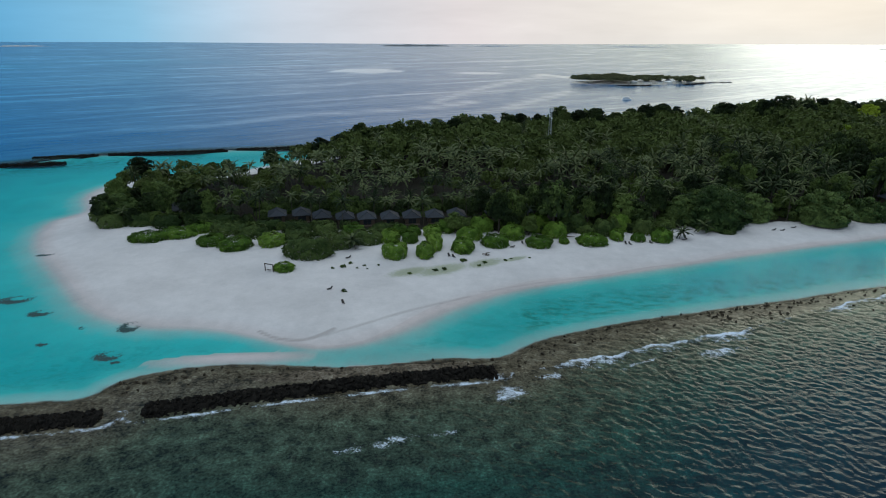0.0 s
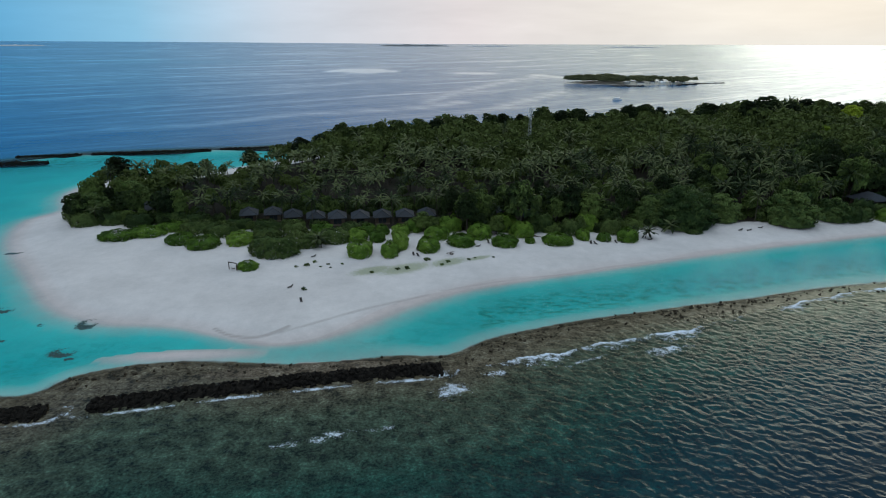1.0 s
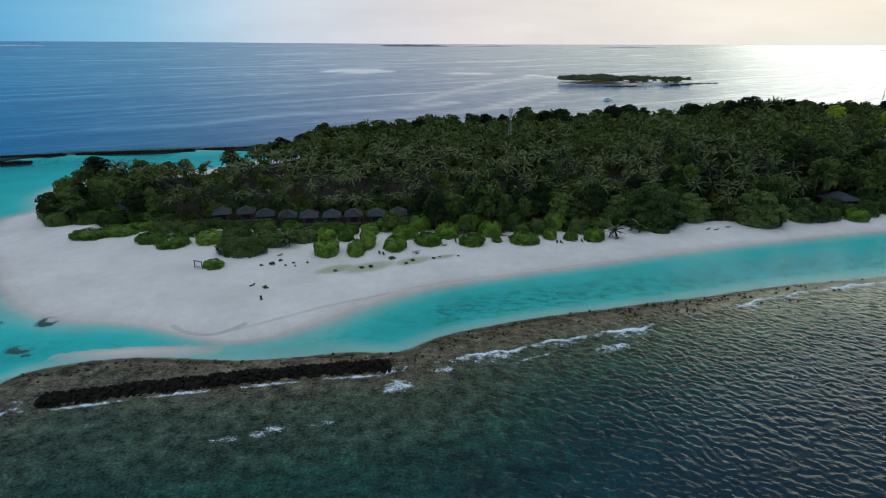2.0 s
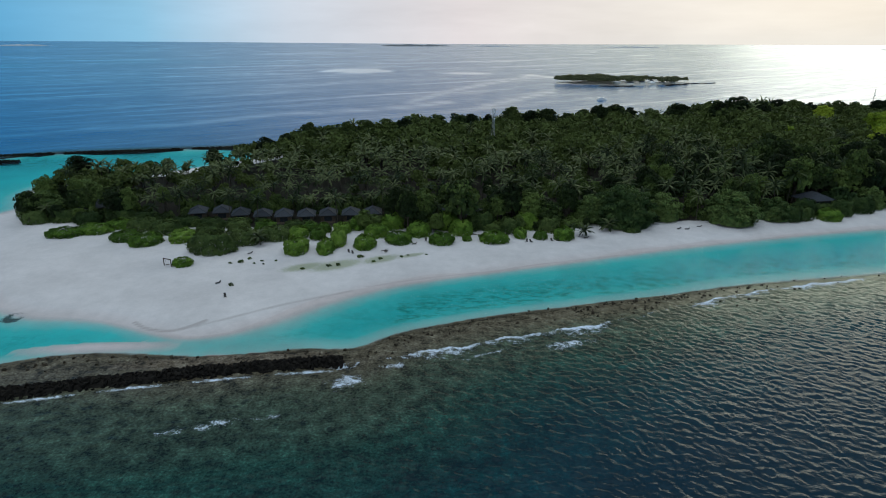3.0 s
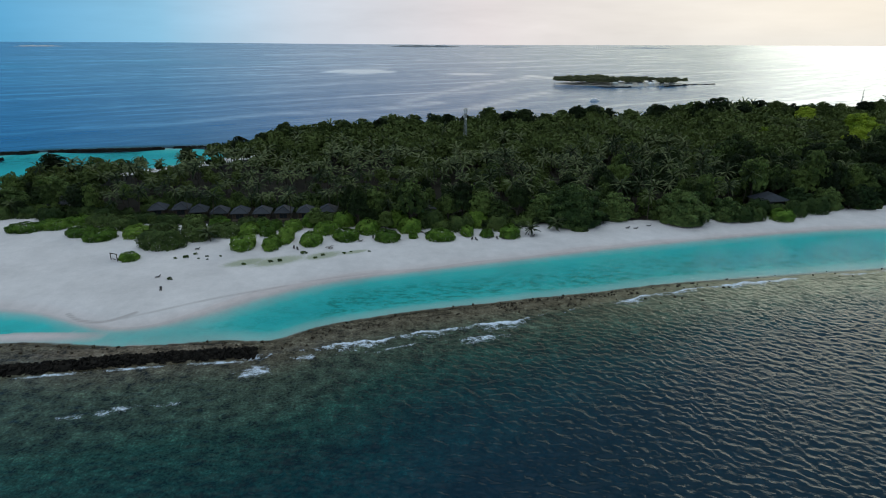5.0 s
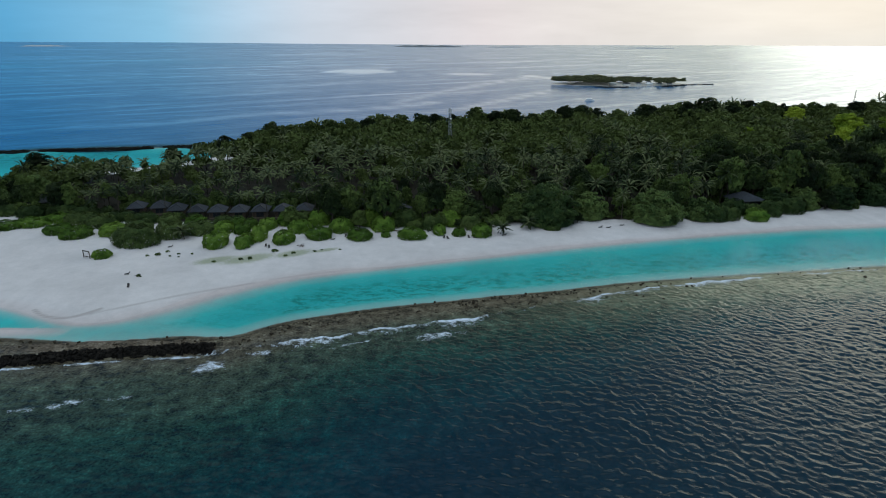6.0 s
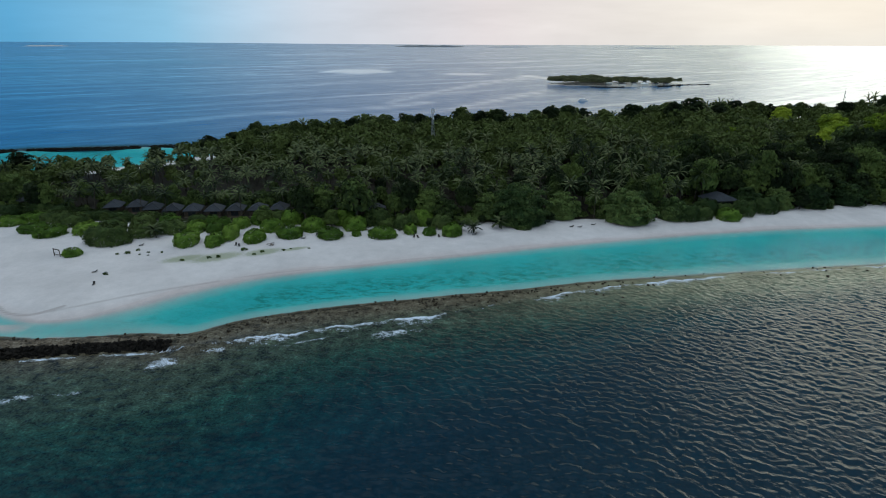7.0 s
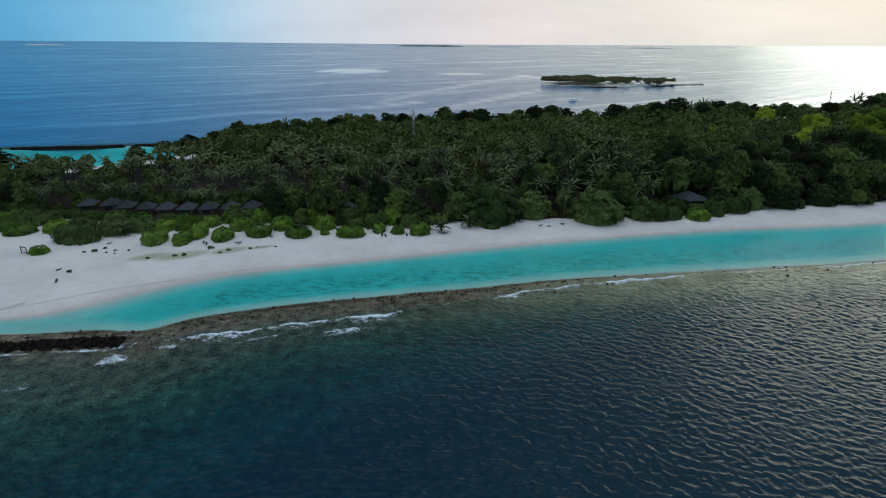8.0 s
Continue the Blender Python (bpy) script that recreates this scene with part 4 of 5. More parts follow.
# beach shrubs: x, y, half width, half depth, height, dull
SHRUBS = [(-105, 217, 7.5, 4.5, 2.2, 0), (-95, 221, 7.5, 4.5, 2.4, 0), (-88, 227, 6.5, 4, 2.6, 0), (-79, 212, 5.8, 4.5, 2.3, 0), (-68.5, 207, 6.3, 5, 2.6, 0), (-56, 211, 5.4, 5, 3.0, 0),
          (-40, 198, 9.0, 6.5, 5.6, 1), (-31, 207, 6.0, 5, 4.6, 1), (-21, 212, 7.0, 5, 4.0, 1), (-47, 214, 6, 5, 4.0, 1), (-66, 220, 7, 5, 3.6, 1), (-77, 224, 7, 5, 3.6, 1), (-9.6, 198, 4.8, 5.2, 3.6, 0),
          (1.1, 198, 3.5, 4.6, 3.2, 0), (4.6, 206, 3.3, 5.0, 4.0, 0), (-12.5, 214, 4.4, 4.0, 3.2, 0), (-4.5, 213, 3.4, 3.4, 3.0, 0), (-3.4, 221, 3.0, 3.0, 2.8, 0), (14.8, 203, 4.4, 4.6, 3.2, 0),
          (27.5, 208.5, 5.4, 4.2, 3.0, 0), (18, 216, 5, 4, 3.6, 0), (43.8, 208, 5.3, 4.0, 2.8, 0), (53.7, 210.5, 2.0, 1.8, 1.5, 0), (64.4, 210, 6.0, 4.2, 2.9, 0), (75.1, 215, 2.9, 3.2, 2.8, 0),
          (83.1, 213.5, 2.9, 2.6, 2.2, 0), (92.1, 213, 4.4, 3.2, 3.7, 0), (-45.6, 184, 3.7, 2.6, 1.9, 0), (-127, 234, 6, 4, 4.4, 1), (-136, 244, 5, 4, 4.6, 1), (215.5, 240, 5.4, 3.6, 3.8, 0), (203, 240, 5, 4, 4.6, 1), (207, 246, 6, 4, 6.0, 1), (224, 246, 6, 4, 5.6, 1), (216, 246.5, 5, 2.4, 4.2, 1), (236, 251, 7, 4.5, 6.0, 1), (196, 238, 6, 4, 5.4, 1),
          (121.9, 221.5, 3.5, 2.0, 1.4, 1), (35, 217, 5, 4, 4.2, 0), (52, 219, 5, 4, 4.4, 0), (72, 221, 4.5, 4, 4.6, 1), (88, 222, 4.6, 4, 4.6, 1), (10, 226, 4, 4, 3.6, 0), (24, 226, 5, 4, 4.4, 0), (-62, 229, 6, 4, 3.2, 1),
          (-50, 226, 6, 4, 3.4, 1), (-38, 222, 5, 4, 3.4, 1), (-27, 222, 5, 4, 3.2, 0), (-16, 224, 4.5, 3.6, 3.0, 1), (-9, 222, 3.6, 3.4, 2.8, 0), (4, 220, 3.8, 4, 3.2, 0), (16, 229, 5, 4, 3.6, 1), (-92, 236, 7, 5, 4.2, 1),
          (-104, 233, 6, 5, 4.0, 1), (-116, 236, 6, 4, 4.0, 1), (-80, 234, 6, 5, 3.8, 1), (35, 228, 6, 5, 5, 1), (46, 227, 5, 5, 5, 0), (60, 226, 6, 5, 5.5, 1), (80, 228, 5, 5, 5.5, 0)]
bush_rng = np.random.default_rng(31)


def bush_blades(rng, rx, ry, h, lumps, size, dense):
    """Blades over a full dome with lumps, steep at the sides and closed to the ground."""
    count = int(dense * (rx * ry + (rx + ry) * h))
    a, u = rng.uniform(0, 2 * math.pi, count), rng.random(count)
    el = np.arcsin(u ** 0.9)
    out = np.cos(el) ** 0.55
    v = np.stack([out * np.cos(a), out * np.sin(a), np.sin(el) ** 0.8], 1)
    seed = rng.uniform(0, 50)
    lump = np.array([noise.noise((q[0] * lumps + seed, q[1] * lumps, q[2] * lumps)) for q in v])
    fine = np.array([noise.noise((q[0] * lumps * 2.7 + seed, q[1] * lumps * 2.7, q[2] * lumps * 2.7)) for q in v])
    r = 0.93 + 0.20 * lump + 0.10 * fine - 0.10 * rng.random(count) ** 2
    at = v * r[:, None] * np.array([rx, ry, h])
    at[:, 2] = np.maximum(at[:, 2], 0.05)
    nrm = v / np.array([rx, ry, h]) * h + 0.40 * rng.normal(size=(count, 3)) + np.array([0, 0, 0.25])
    nrm /= np.linalg.norm(nrm, axis=1)[:, None]
    p = np.cross(nrm, rng.normal(size=(count, 3)))
    p /= np.linalg.norm(p, axis=1)[:, None]
    q = np.cross(nrm, p)
    s = (size * (0.6 + 0.8 * rng.random(count)))[:, None]
    quad = np.stack([at - p * s, at - q * s * 0.5, at + p * s, at + q * s * 0.5], 1).reshape(-1, 3)
    quad[:, 2] = np.maximum(quad[:, 2], 0.0)
    return quad, np.arange(count * 4).reshape(-1, 4)


for x, y, rx, ry, h, dull in SHRUBS:
    v, f = bush_blades(bush_rng, rx, ry * (1.0 if dull else 1.25), h * 1.3, 2.2 if not dull else 2.8, 0.36, 48)
    stems = [([(0, 0, -0.4), (0.25 * rx * math.cos(a), 0.25 * ry * math.sin(a), 0.35 * h), (0.6 * rx * math.cos(a), 0.6 * ry * math.sin(a), 0.6 * h)], [0.09, 0.06, 0.03]) for a in np.arange(0, 6.2, 0.9)]
    b = thing("beach_shrub", pose(x, y, ground_z(x, y)), "dull olive rounded shrub on white sand" if dull else "low rounded bright green shrub on white sand", "shrub",
              "dull beach shrubs" if dull else "bright green beach shrubs")
    part("stems", tubes_mesh("shrub_stems", stems, bark, 5), b)
    part("foliage", mesh_np("shrub_foliage", v, f, leaf_grey if dull else leaf_bush), b)
# low growth under the first trees
under_rng = np.random.default_rng(77)
pieces = []
while len(pieces) < 190:
    x, y = under_rng.uniform(-140, 330), under_rng.uniform(218, 300)
    inner = float(signed(FOREST, np.array([x]), np.array([y]))[0])
    if not 2 < inner < 26 or any(abs(x - vx) < 5.6 and abs(y - vy) < 6.5 for vx, vy in VILLAS) or math.hypot(x - 216, y - 254) < 10 or math.hypot(x + 110, y - 249) < 8:
        continue
    v, f = bush_blades(under_rng, under_rng.uniform(2.2, 4.0), under_rng.uniform(2.2, 4.0), under_rng.uniform(2.2, 4.6), 2.6, 0.42, 20)
    pieces.append((v + np.array([x, y, 1.5]), f))
for i in range(74):
    x, y = -72 + 1.9 * i + under_rng.uniform(-2, 2), under_rng.uniform(249, 262)
    v, f = bush_blades(under_rng, under_rng.uniform(2.4, 4.0), under_rng.uniform(2.4, 4.0), under_rng.uniform(3.5, 6.5), 2.6, 0.44, 16)
    pieces.append((v + np.array([x, y, 1.5]), f))
v, f = joined(pieces)
tagged(new("undergrowth", mesh_np("undergrowth", v, f, leaf_tree)), "dark tangled undergrowth below the first trees", "undergrowth", kind="stuff")
# young palms with fronds near the sand
for i, (x, y, s) in enumerate([(-24.3, 204, 1.0), (100, 215.5, 0.85), (113, 221, 1.0), (96, 219, 0.7)]):
    (v, f), runs = palm_arrays(bush_rng, 3.4, 18, 14, 4.6, 0.9)
    t = thing("young_palm", pose(x, y, ground_z(x, y)) @ Matrix.Diagonal((s, s, s, 1)), "short young coconut palm at the edge of the beach", "palm tree", "young palms on the beach")
    part("trunk", tubes_mesh("young_palm_trunk", runs, bark), t)
    part("crown", mesh_np("young_palm_crown", v, f, leaf_palm), t)
# tufts on the sand
for x, y, r in [(-29.8, 185, 0.8), (-26.4, 186, 1.25), (-24.4, 189.5, 0.9), (-21.6, 185, 0.6), (-19.4, 187.2, 0.7), (-23.7, 166, 1.05), (-3.9, 180, 0.9), (14.4, 191.5, 1.4), (19.5, 187.3, 0.9), (21.7, 190, 1.0),
                (29.2, 192, 0.9), (31.5, 193.9, 0.6), (38.1, 194.5, 0.65), (4.5, 183, 1.0), (7.6, 184, 1.1), (-18.2, 184.4, 0.5), (-14.6, 187.6, 0.7)]:
    c, rad = dome(bush_rng, 6, 1.0, 0.7, 0.3)
    v, f = leaves(bush_rng, c, rad, 110, 0.24, 0.9)
    v = v * r
    v[:, 2] = np.maximum(v[:, 2] - 0.1, 0.01)
    b = thing("sand_tuft", pose(x, y, ground_z(x, y)), "small dusty green tuft of creeping plant on sand", "tuft", "tufts on the beach")
    part("foliage", mesh_np("tuft_foliage", v, f, leaf_grey), b)

# ---- villas ----


def hip_roof(wx, wy, z0, rise, ridge, over):
    bm = bmesh.new()
    a, b = wx / 2 + over, wy / 2 + over
    low = [bm.verts.new(p) for p in ((-a, -b, z0), (a, -b, z0), (a, b, z0), (-a, b, z0))]
    under = [bm.verts.new((v.co.x, v.co.y, z0 - 0.18)) for v in low]
    r0, r1 = bm.verts.new((0, -ridge, z0 + rise)), bm.verts.new((0, ridge, z0 + rise))
    for fv in ((low[0], low[1], r0), (low[1], low[2], r1, r0), (low[2], low[3], r1), (low[3], low[0], r0, r1), tuple(under[::-1])):
        bm.faces.new(fv)
    for i in range(4):
        bm.faces.new((low[i], under[i], under[(i + 1) % 4], low[(i + 1) % 4]))
    return bm


def villa(m, label, wx=6.0, wy=7.2, wall_h=2.5, rise=2.3, walls=None):
    walls = walls or timber
    t = thing("villa", m, label, "villa", "beach villas in a row" if wx < 8 else "")
    bm = bmesh.new()
    th = 0.2
    for cx, cy, sx, sy in ((0, wy / 2 - 1.2 - th / 2, wx, th), (-wx / 2 + th / 2, -0.6, th, wy - 1.2 - 2 * th), (wx / 2 - th / 2, -0.6, th, wy - 1.2 - 2 * th)):
        box(bm, cx, cy, wall_h / 2, sx, sy, wall_h)
    for cx, sx in ((-wx / 2 + 0.7, 1.4), (wx / 2 - 0.7, 1.4)):
        box(bm, cx, -wy / 2 + th / 2, wall_h / 2, sx, th, wall_h)
    box(bm, 0, -wy / 2 + th / 2, wall_h - 0.2, wx - 2.8, th, 0.4)
    part("wall", mesh_bm("villa_wall", bm, walls), t)
    roof_ob = part("roof", mesh_bm("villa_roof", hip_roof(wx, wy, wall_h + 0.18, rise, wy * 0.22, 0.9), shingle), t, "dark grey shingled hip roof")
    caps = [([(0, -wy * 0.22, wall_h + 0.2 + rise), (0, wy * 0.22, wall_h + 0.2 + rise)], [0.09, 0.09])]
    for sx in (-1, 1):
        for sy in (-1, 1):
            caps.append(([(0, sy * wy * 0.22, wall_h + 0.2 + rise), (sx * (wx / 2 + 0.9), sy * (wy / 2 + 0.9), wall_h + 0.2)], [0.08, 0.08]))
    part("ridge_cap", tubes_mesh("ridge_cap", caps, shingle, 5), roof_ob)
    door = part("sliding_door", mesh_bm("villa_door", box(bmesh.new(), 0, -wy / 2 + 0.12, wall_h / 2 - 0.2, wx - 2.86, 0.05, wall_h - 0.42), glass_dark), t, "dark glass sliding door")
    part("door_frame", mesh_bm("door_frame", box(box(bmesh.new(), 0, -wy / 2 + 0.07, wall_h / 2 - 0.2, 0.08, 0.04, wall_h - 0.42), 0, -wy / 2 + 0.07, 0.06, wx - 2.9, 0.04, 0.08), timber), door)
    part("deck", mesh_bm("villa_deck", box(bmesh.new(), 0, -wy / 2 - 1.2, -0.05, wx, 2.3, 0.3, 0.03), timber), t)
    for sx in (-1, 1):
        part("post", mesh_bm("deck_post", box(bmesh.new(), sx * (wx / 2 - 0.1), -wy / 2 - 0.75, wall_h / 2 + 0.1, 0.14, 0.14, wall_h), timber), t)
    return t


first_villa = villa(pose(*VILLAS[0], ground_z(*VILLAS[0]), 0, 0, 14), "timber beach villa with dark grey hip roof among palms")
for i, (x, y) in enumerate(VILLAS[1:]):
    copy_thing(first_villa, pose(x, y, ground_z(x, y), 0, 0, 14 - 1.6 * i))
villa(pose(-110, 249, ground_z(-110, 249), 0, 0, 24), "white-walled villa with dark grey roof under trees", 11, 8.5, 3.0, 2.6, plaster)
villa(pose(216, 254, ground_z(216, 254), 0, 0, 8), "two-storey dark roofed house between trees", 13.5, 9, 5.4, 3.0)
villa(pose(305, 285, ground_z(305, 285), 0, 0, 12), "dark roofed house half hidden by trees", 12, 9, 5.0, 3.0)

# ---- rock walls in the water ----
rock_rng = np.random.default_rng(5)


def rock_arrays(rng_):
    bm = bmesh.new()
    for i in range(13):
        v = Vector(rng_.normal(size=3)).normalized()
        bm.verts.new((v.x * rng_.uniform(0.8, 1.1), v.y * rng_.uniform(0.7, 1.0), v.z * rng_.uniform(0.55, 0.8)))
    bmesh.ops.convex_hull(bm, input=bm.verts[:])
    for v in [v for v in bm.verts if not v.link_faces]:
        bm.verts.remove(v)
    bmesh.ops.triangulate(bm, faces=bm.faces[:])
    bm.verts.index_update()
    out = np.array([v.co[:] for v in bm.verts]), np.array([[v.index for v in q.verts] for q in bm.faces])
    bm.free()
    return out


ROCKS = [rock_arrays(rock_rng) for i in range(7)]


def rock_places(line, count, half, crest, size):
    """Places on a heaped wall along a line: x, y, z, size."""
    line = np.asarray(line, float)
    seg = np.hypot(*np.diff(line, axis=0).T)
    run = np.r_[0, np.cumsum(seg)]
    out = []
    for i in range(count):
        s, u = rock_rng.uniform(0, run[-1]), rock_rng.uniform(-1, 1)
        k = min(int(np.searchsorted(run, s, "right")) - 1, len(seg) - 1)
        t = (s - run[k]) / seg[k]
        p = line[k] * (1 - t) + line[k + 1] * t
        dx, dy = (line[k + 1] - line[k]) / seg[k]
        taper = min(1.0, (min(s, run[-1] - s) + 1.2) / 3.0)
        hgt = crest * (1 - abs(u) ** 2.2) * taper * (0.8 + 0.3 * noise.noise((s * 0.22, 1.7, 0)))
        out.append((p[0] - dy * u * half, p[1] + dx * u * half, hgt - 0.25, size * rock_rng.uniform(0.6, 1.25)))
    return out


def rock_heap(places):
    pieces = []
    for x, y, z, s in places:
        v, f = ROCKS[rock_rng.integers(len(ROCKS))]
        turn = np.array(Euler(rock_rng.uniform(0, 6.28, 3)).to_matrix())
        pieces.append((v @ turn.T * s + np.array([x, y, z]), f))
    return joined(pieces)


def heap_core(line, half, crest):
    """The packed inside of a rock wall."""
    line = curve(line, 8)
    vs, fs = [], []
    prof = [(-1.0, -1.5), (-0.9, 0.0), (-0.5, 0.72), (0.5, 0.72), (0.9, 0.0), (1.0, -1.5)]
    for i, p in enumerate(line):
        q = line[min(i + 1, len(line) - 1)] - line[max(i - 1, 0)]
        q = q / np.hypot(*q)
        for u, hh in prof:
            vs.append((p[0] - q[1] * u * half, p[1] + q[0] * u * half, hh * crest - 0.2))
        if i:
            for j in range(5):
                k = (i - 1) * 6 + j
                fs.append((k, k + 1, k + 7, k + 6))
    return np.array(vs), np.array(fs)


def rock_wall(line, count, half, crest, size, label):
    t = thing("breakwater", Matrix(), label, "breakwater", "rock walls round the lagoon")
    v, f = heap_core(line, half * 0.9, crest * 0.9)
    part("core", mesh_np("breakwater_core", v, f, rock), t)
    v, f = rock_heap(rock_places(line, count, half, crest, size))
    tagged(part("rubble", mesh_np("breakwater_rubble", v, f, rock), t), kind="stuff")
    return t


wall_near = rock_wall(BREAKWATER, 620, 2.9, 1.25, 0.70, "long low breakwater of black wet boulders")
BOULDERS = [mesh_np("boulder", v, f, rock) for v, f in ROCKS]
for i, (x, y, z, s) in enumerate(rock_places(BREAKWATER, 290, 2.7, 1.45, 0.85)):
    part("boulder", BOULDERS[i % len(BOULDERS)], wall_near, "", Matrix.LocRotScale((x, y, z), Euler(rock_rng.uniform(0, 6.28, 3)), (s, s, s)))
rock_wall(BREAKWATER_LEFT, 750, 2.9, 1.35, 0.75, "low breakwater of black wet boulders ending at a gap")
rock_wall([(-340, 352), (-261, 366), (-226, 375)], 400, 1.8, 1.1, 0.75, "far low breakwater of dark rocks with surf")
rock_wall([(-256, 390), (-219, 400)], 200, 1.8, 1.1, 0.75, "short far breakwater of dark rocks")
rock_wall([(-213, 402), (-175, 410), (-138, 417)], 350, 1.8, 1.1, 0.75, "straight far breakwater of dark rocks")
rock_wall([(-133, 421), (-79, 433), (-20, 447)], 450, 1.8, 1.1, 0.75, "straight far breakwater of dark rocks behind the trees")

# loose stones along the reef crest
crest_places = []
for i in range(760):
    k = rock_rng.integers(len(LAGOON_FRONT) - 1)
    p, q = LAGOON_FRONT[k], LAGOON_FRONT[k + 1]
    t = rock_rng.random()
    x, y = p + (q - p) * t
    if not -70 < x < 300:
        continue
    if rock_rng.random() > (1.0 if 80 < x < 150 else 0.35):
        continue
    off = rock_rng.gamma(2.0, 2.2) + 0.5
    dx, dy = (q - p) / np.hypot(*(q - p))
    crest_places.append((x + dy * off, y - dx * off, 0.06, rock_rng.uniform(0.25, 0.72)))
v, f = rock_heap(crest_places)
tagged(new("reef_stones", mesh_np("reef_stones", v, f, reef_stone)), "loose brown coral stones on the reef crest", "stones", kind="stuff")

# ---- things on the beach ----
# beam swing
sw = thing("beach_swing", pose(-50.2, 182.6, ground_z(-50.2, 182.6), 0, 0, -24), "black timber frame swing standing on the open sand", "swing")
for sx in (-1, 1):
    part("post", mesh_bm("swing_post", box(bmesh.new(), sx * 1.6, 0, 1.2, 0.24, 0.24, 2.7, 0.02), timber), sw)
part("beam", mesh_bm("swing_beam", box(bmesh.new(), 0, 0, 2.62, 3.6, 0.26, 0.26, 0.02), timber), sw)
seat = part("seat", mesh_bm("swing_seat", box(bmesh.new(), 0, 0, 0.62, 1.5, 0.45, 0.10, 0.02), timber), sw)
for sx in (-1, 1):
    part("rope", tubes_mesh("swing_rope", [([(sx * 0.7, 0, 0.66), (sx * 0.72, 0, 2.55)], [0.02, 0.02])], rattan, 5), seat)


def lounger(m):
    t = thing("sun_lounger", m, "dark rattan sun lounger with raised back on the sand", "sun lounger", "sun loungers along the beach")
    part("frame_top", mesh_bm("lounger_frame", box(bmesh.new(), 0, 0.35, 0.32, 0.68, 1.3, 0.12, 0.03), rattan), t)
    bm = box(bmesh.new(), 0, 0, 0, 0.68, 0.78, 0.10, 0.03)
    bm.transform(pose(0, -0.56, 0.56, -42))
    part("backrest", mesh_bm("lounger_back", bm, rattan), t)
    for sx in (-1, 1):
        for sy in (-0.2, 0.9):
            part("leg", mesh_bm("lounger_leg", box(bmesh.new(), sx * 0.28, sy, 0.11, 0.07, 0.07, 0.34), rattan), t)
    return t


LOUNGERS = [(-34.3, 197.3, 170), (-32.8, 197.4, 175), (-25.6, 194.8, 120), (-27.9, 167.7, 130), (-22.7, 158, 200), (9.6, 197, 190), (11.2, 195.8, 200), (37.8, 209.8, 180), (39.3, 210, 185), (77, 209.5, 170),
            (78.5, 208.9, 200), (86.9, 210.4, 190), (89.7, 210.2, 95), (101.4, 213.6, 100), (143, 225.5, 110), (146.4, 225.2, 90), (152.9, 228.5, 80), (33.6, 205.4, 100), (76.2, 218, 150), (70.5, 217, 180)]
x, y, a = LOUNGERS[0]
one = lounger(pose(x, y, ground_z(x, y), 0, 0, a))
for x, y, a in LOUNGERS[1:]:
    copy_thing(one, pose(x, y, ground_z(x, y), 0, 0, a))


def log_heap(x, y, size, count, label):
    t = thing("driftwood_heap", pose(x, y, ground_z(x, y)), label, "driftwood", "driftwood on the beach")
    for i in range(count):
        a, l = rock_rng.uniform(0, 6.28), size * rock_rng.uniform(0.5, 1.0)
        c = rock_rng.uniform(-0.4, 0.4, 2) * size
        p0, p1 = (c[0] - l * math.cos(a) * 0.5, c[1] - l * math.sin(a) * 0.5, 0.1 + 0.1 * i), (c[0] + l * math.cos(a) * 0.5, c[1] + l * math.sin(a) * 0.5, 0.18 + 0.13 * i)
        pm = ((p0[0] + p1[0]) / 2 + 0.1, (p0[1] + p1[1]) / 2, (p0[2] + p1[2]) / 2 + 0.05)
        part("log", tubes_mesh("driftwood_log", [([p0, pm, p1], [0.13, 0.12, 0.06])], driftwood), t)


log_heap(23.3, 196.8, 2.6, 7, "brown heap of driftwood and palm litter on sand")
log_heap(57.2, 216.5, 3.4, 4, "fallen grey driftwood trunk on the beach")
log_heap(92.5, 217.5, 2.2, 4, "brown driftwood beside the shrubs")

# ---- masts ----


def mast(m, height, half, label, panels=5):
    t = thing("radio_mast", m, label, "mast", "radio masts above the wood")
    legs = [(half * math.cos(a), half * math.sin(a)) for a in (0.5, 2.6, 4.7)]
    for lx, ly in legs:
        part("leg", tubes_mesh("mast_leg", [([(lx * 1.4, ly * 1.4, -0.5), (lx * 0.6, ly * 0.6, height)], [0.16, 0.12])], steel), t)
    runs = []
    levels = int(height / 1.8)
    for k in range(levels):
        s0, s1 = 1.4 - 0.8 * k / levels, 1.4 - 0.8 * (k + 1) / levels
        for j in range(3):
            (ax, ay), (bx, by) = legs[j], legs[(j + 1) % 3]
            runs.append(([(ax * s0, ay * s0, k * height / levels), (bx * s1, by * s1, (k + 1) * height / levels)], [0.07, 0.07]))
    part("bracing", tubes_mesh("mast_bracing", runs, steel, 4), t)
    for k, (a, z) in enumerate(((0.4, 0.95), (2.5, 0.95), (4.6, 0.95), (1.4, 0.86), (3.6, 0.86))[:panels]):
        part("antenna_panel", mesh_bm("antenna_panel", box(bmesh.new(), 1.15 * math.cos(a), 1.15 * math.sin(a), height * z, 0.55, 0.55, 2.4, 0.05), white_paint), t)
    bm = bmesh.new()
    bmesh.ops.create_cone(bm, cap_ends=True, segments=14, radius1=0.62, radius2=0.45, depth=0.3, matrix=pose(0.4, -0.9, height * 0.80, 90))
    part("dish", mesh_bm("mast_dish", bm, white_paint), t)
    part("lightning_rod", tubes_mesh("lightning_rod", [([(0, 0, height - 0.5), (0, 0, height + 2.4)], [0.05, 0.02])], steel, 5), t)


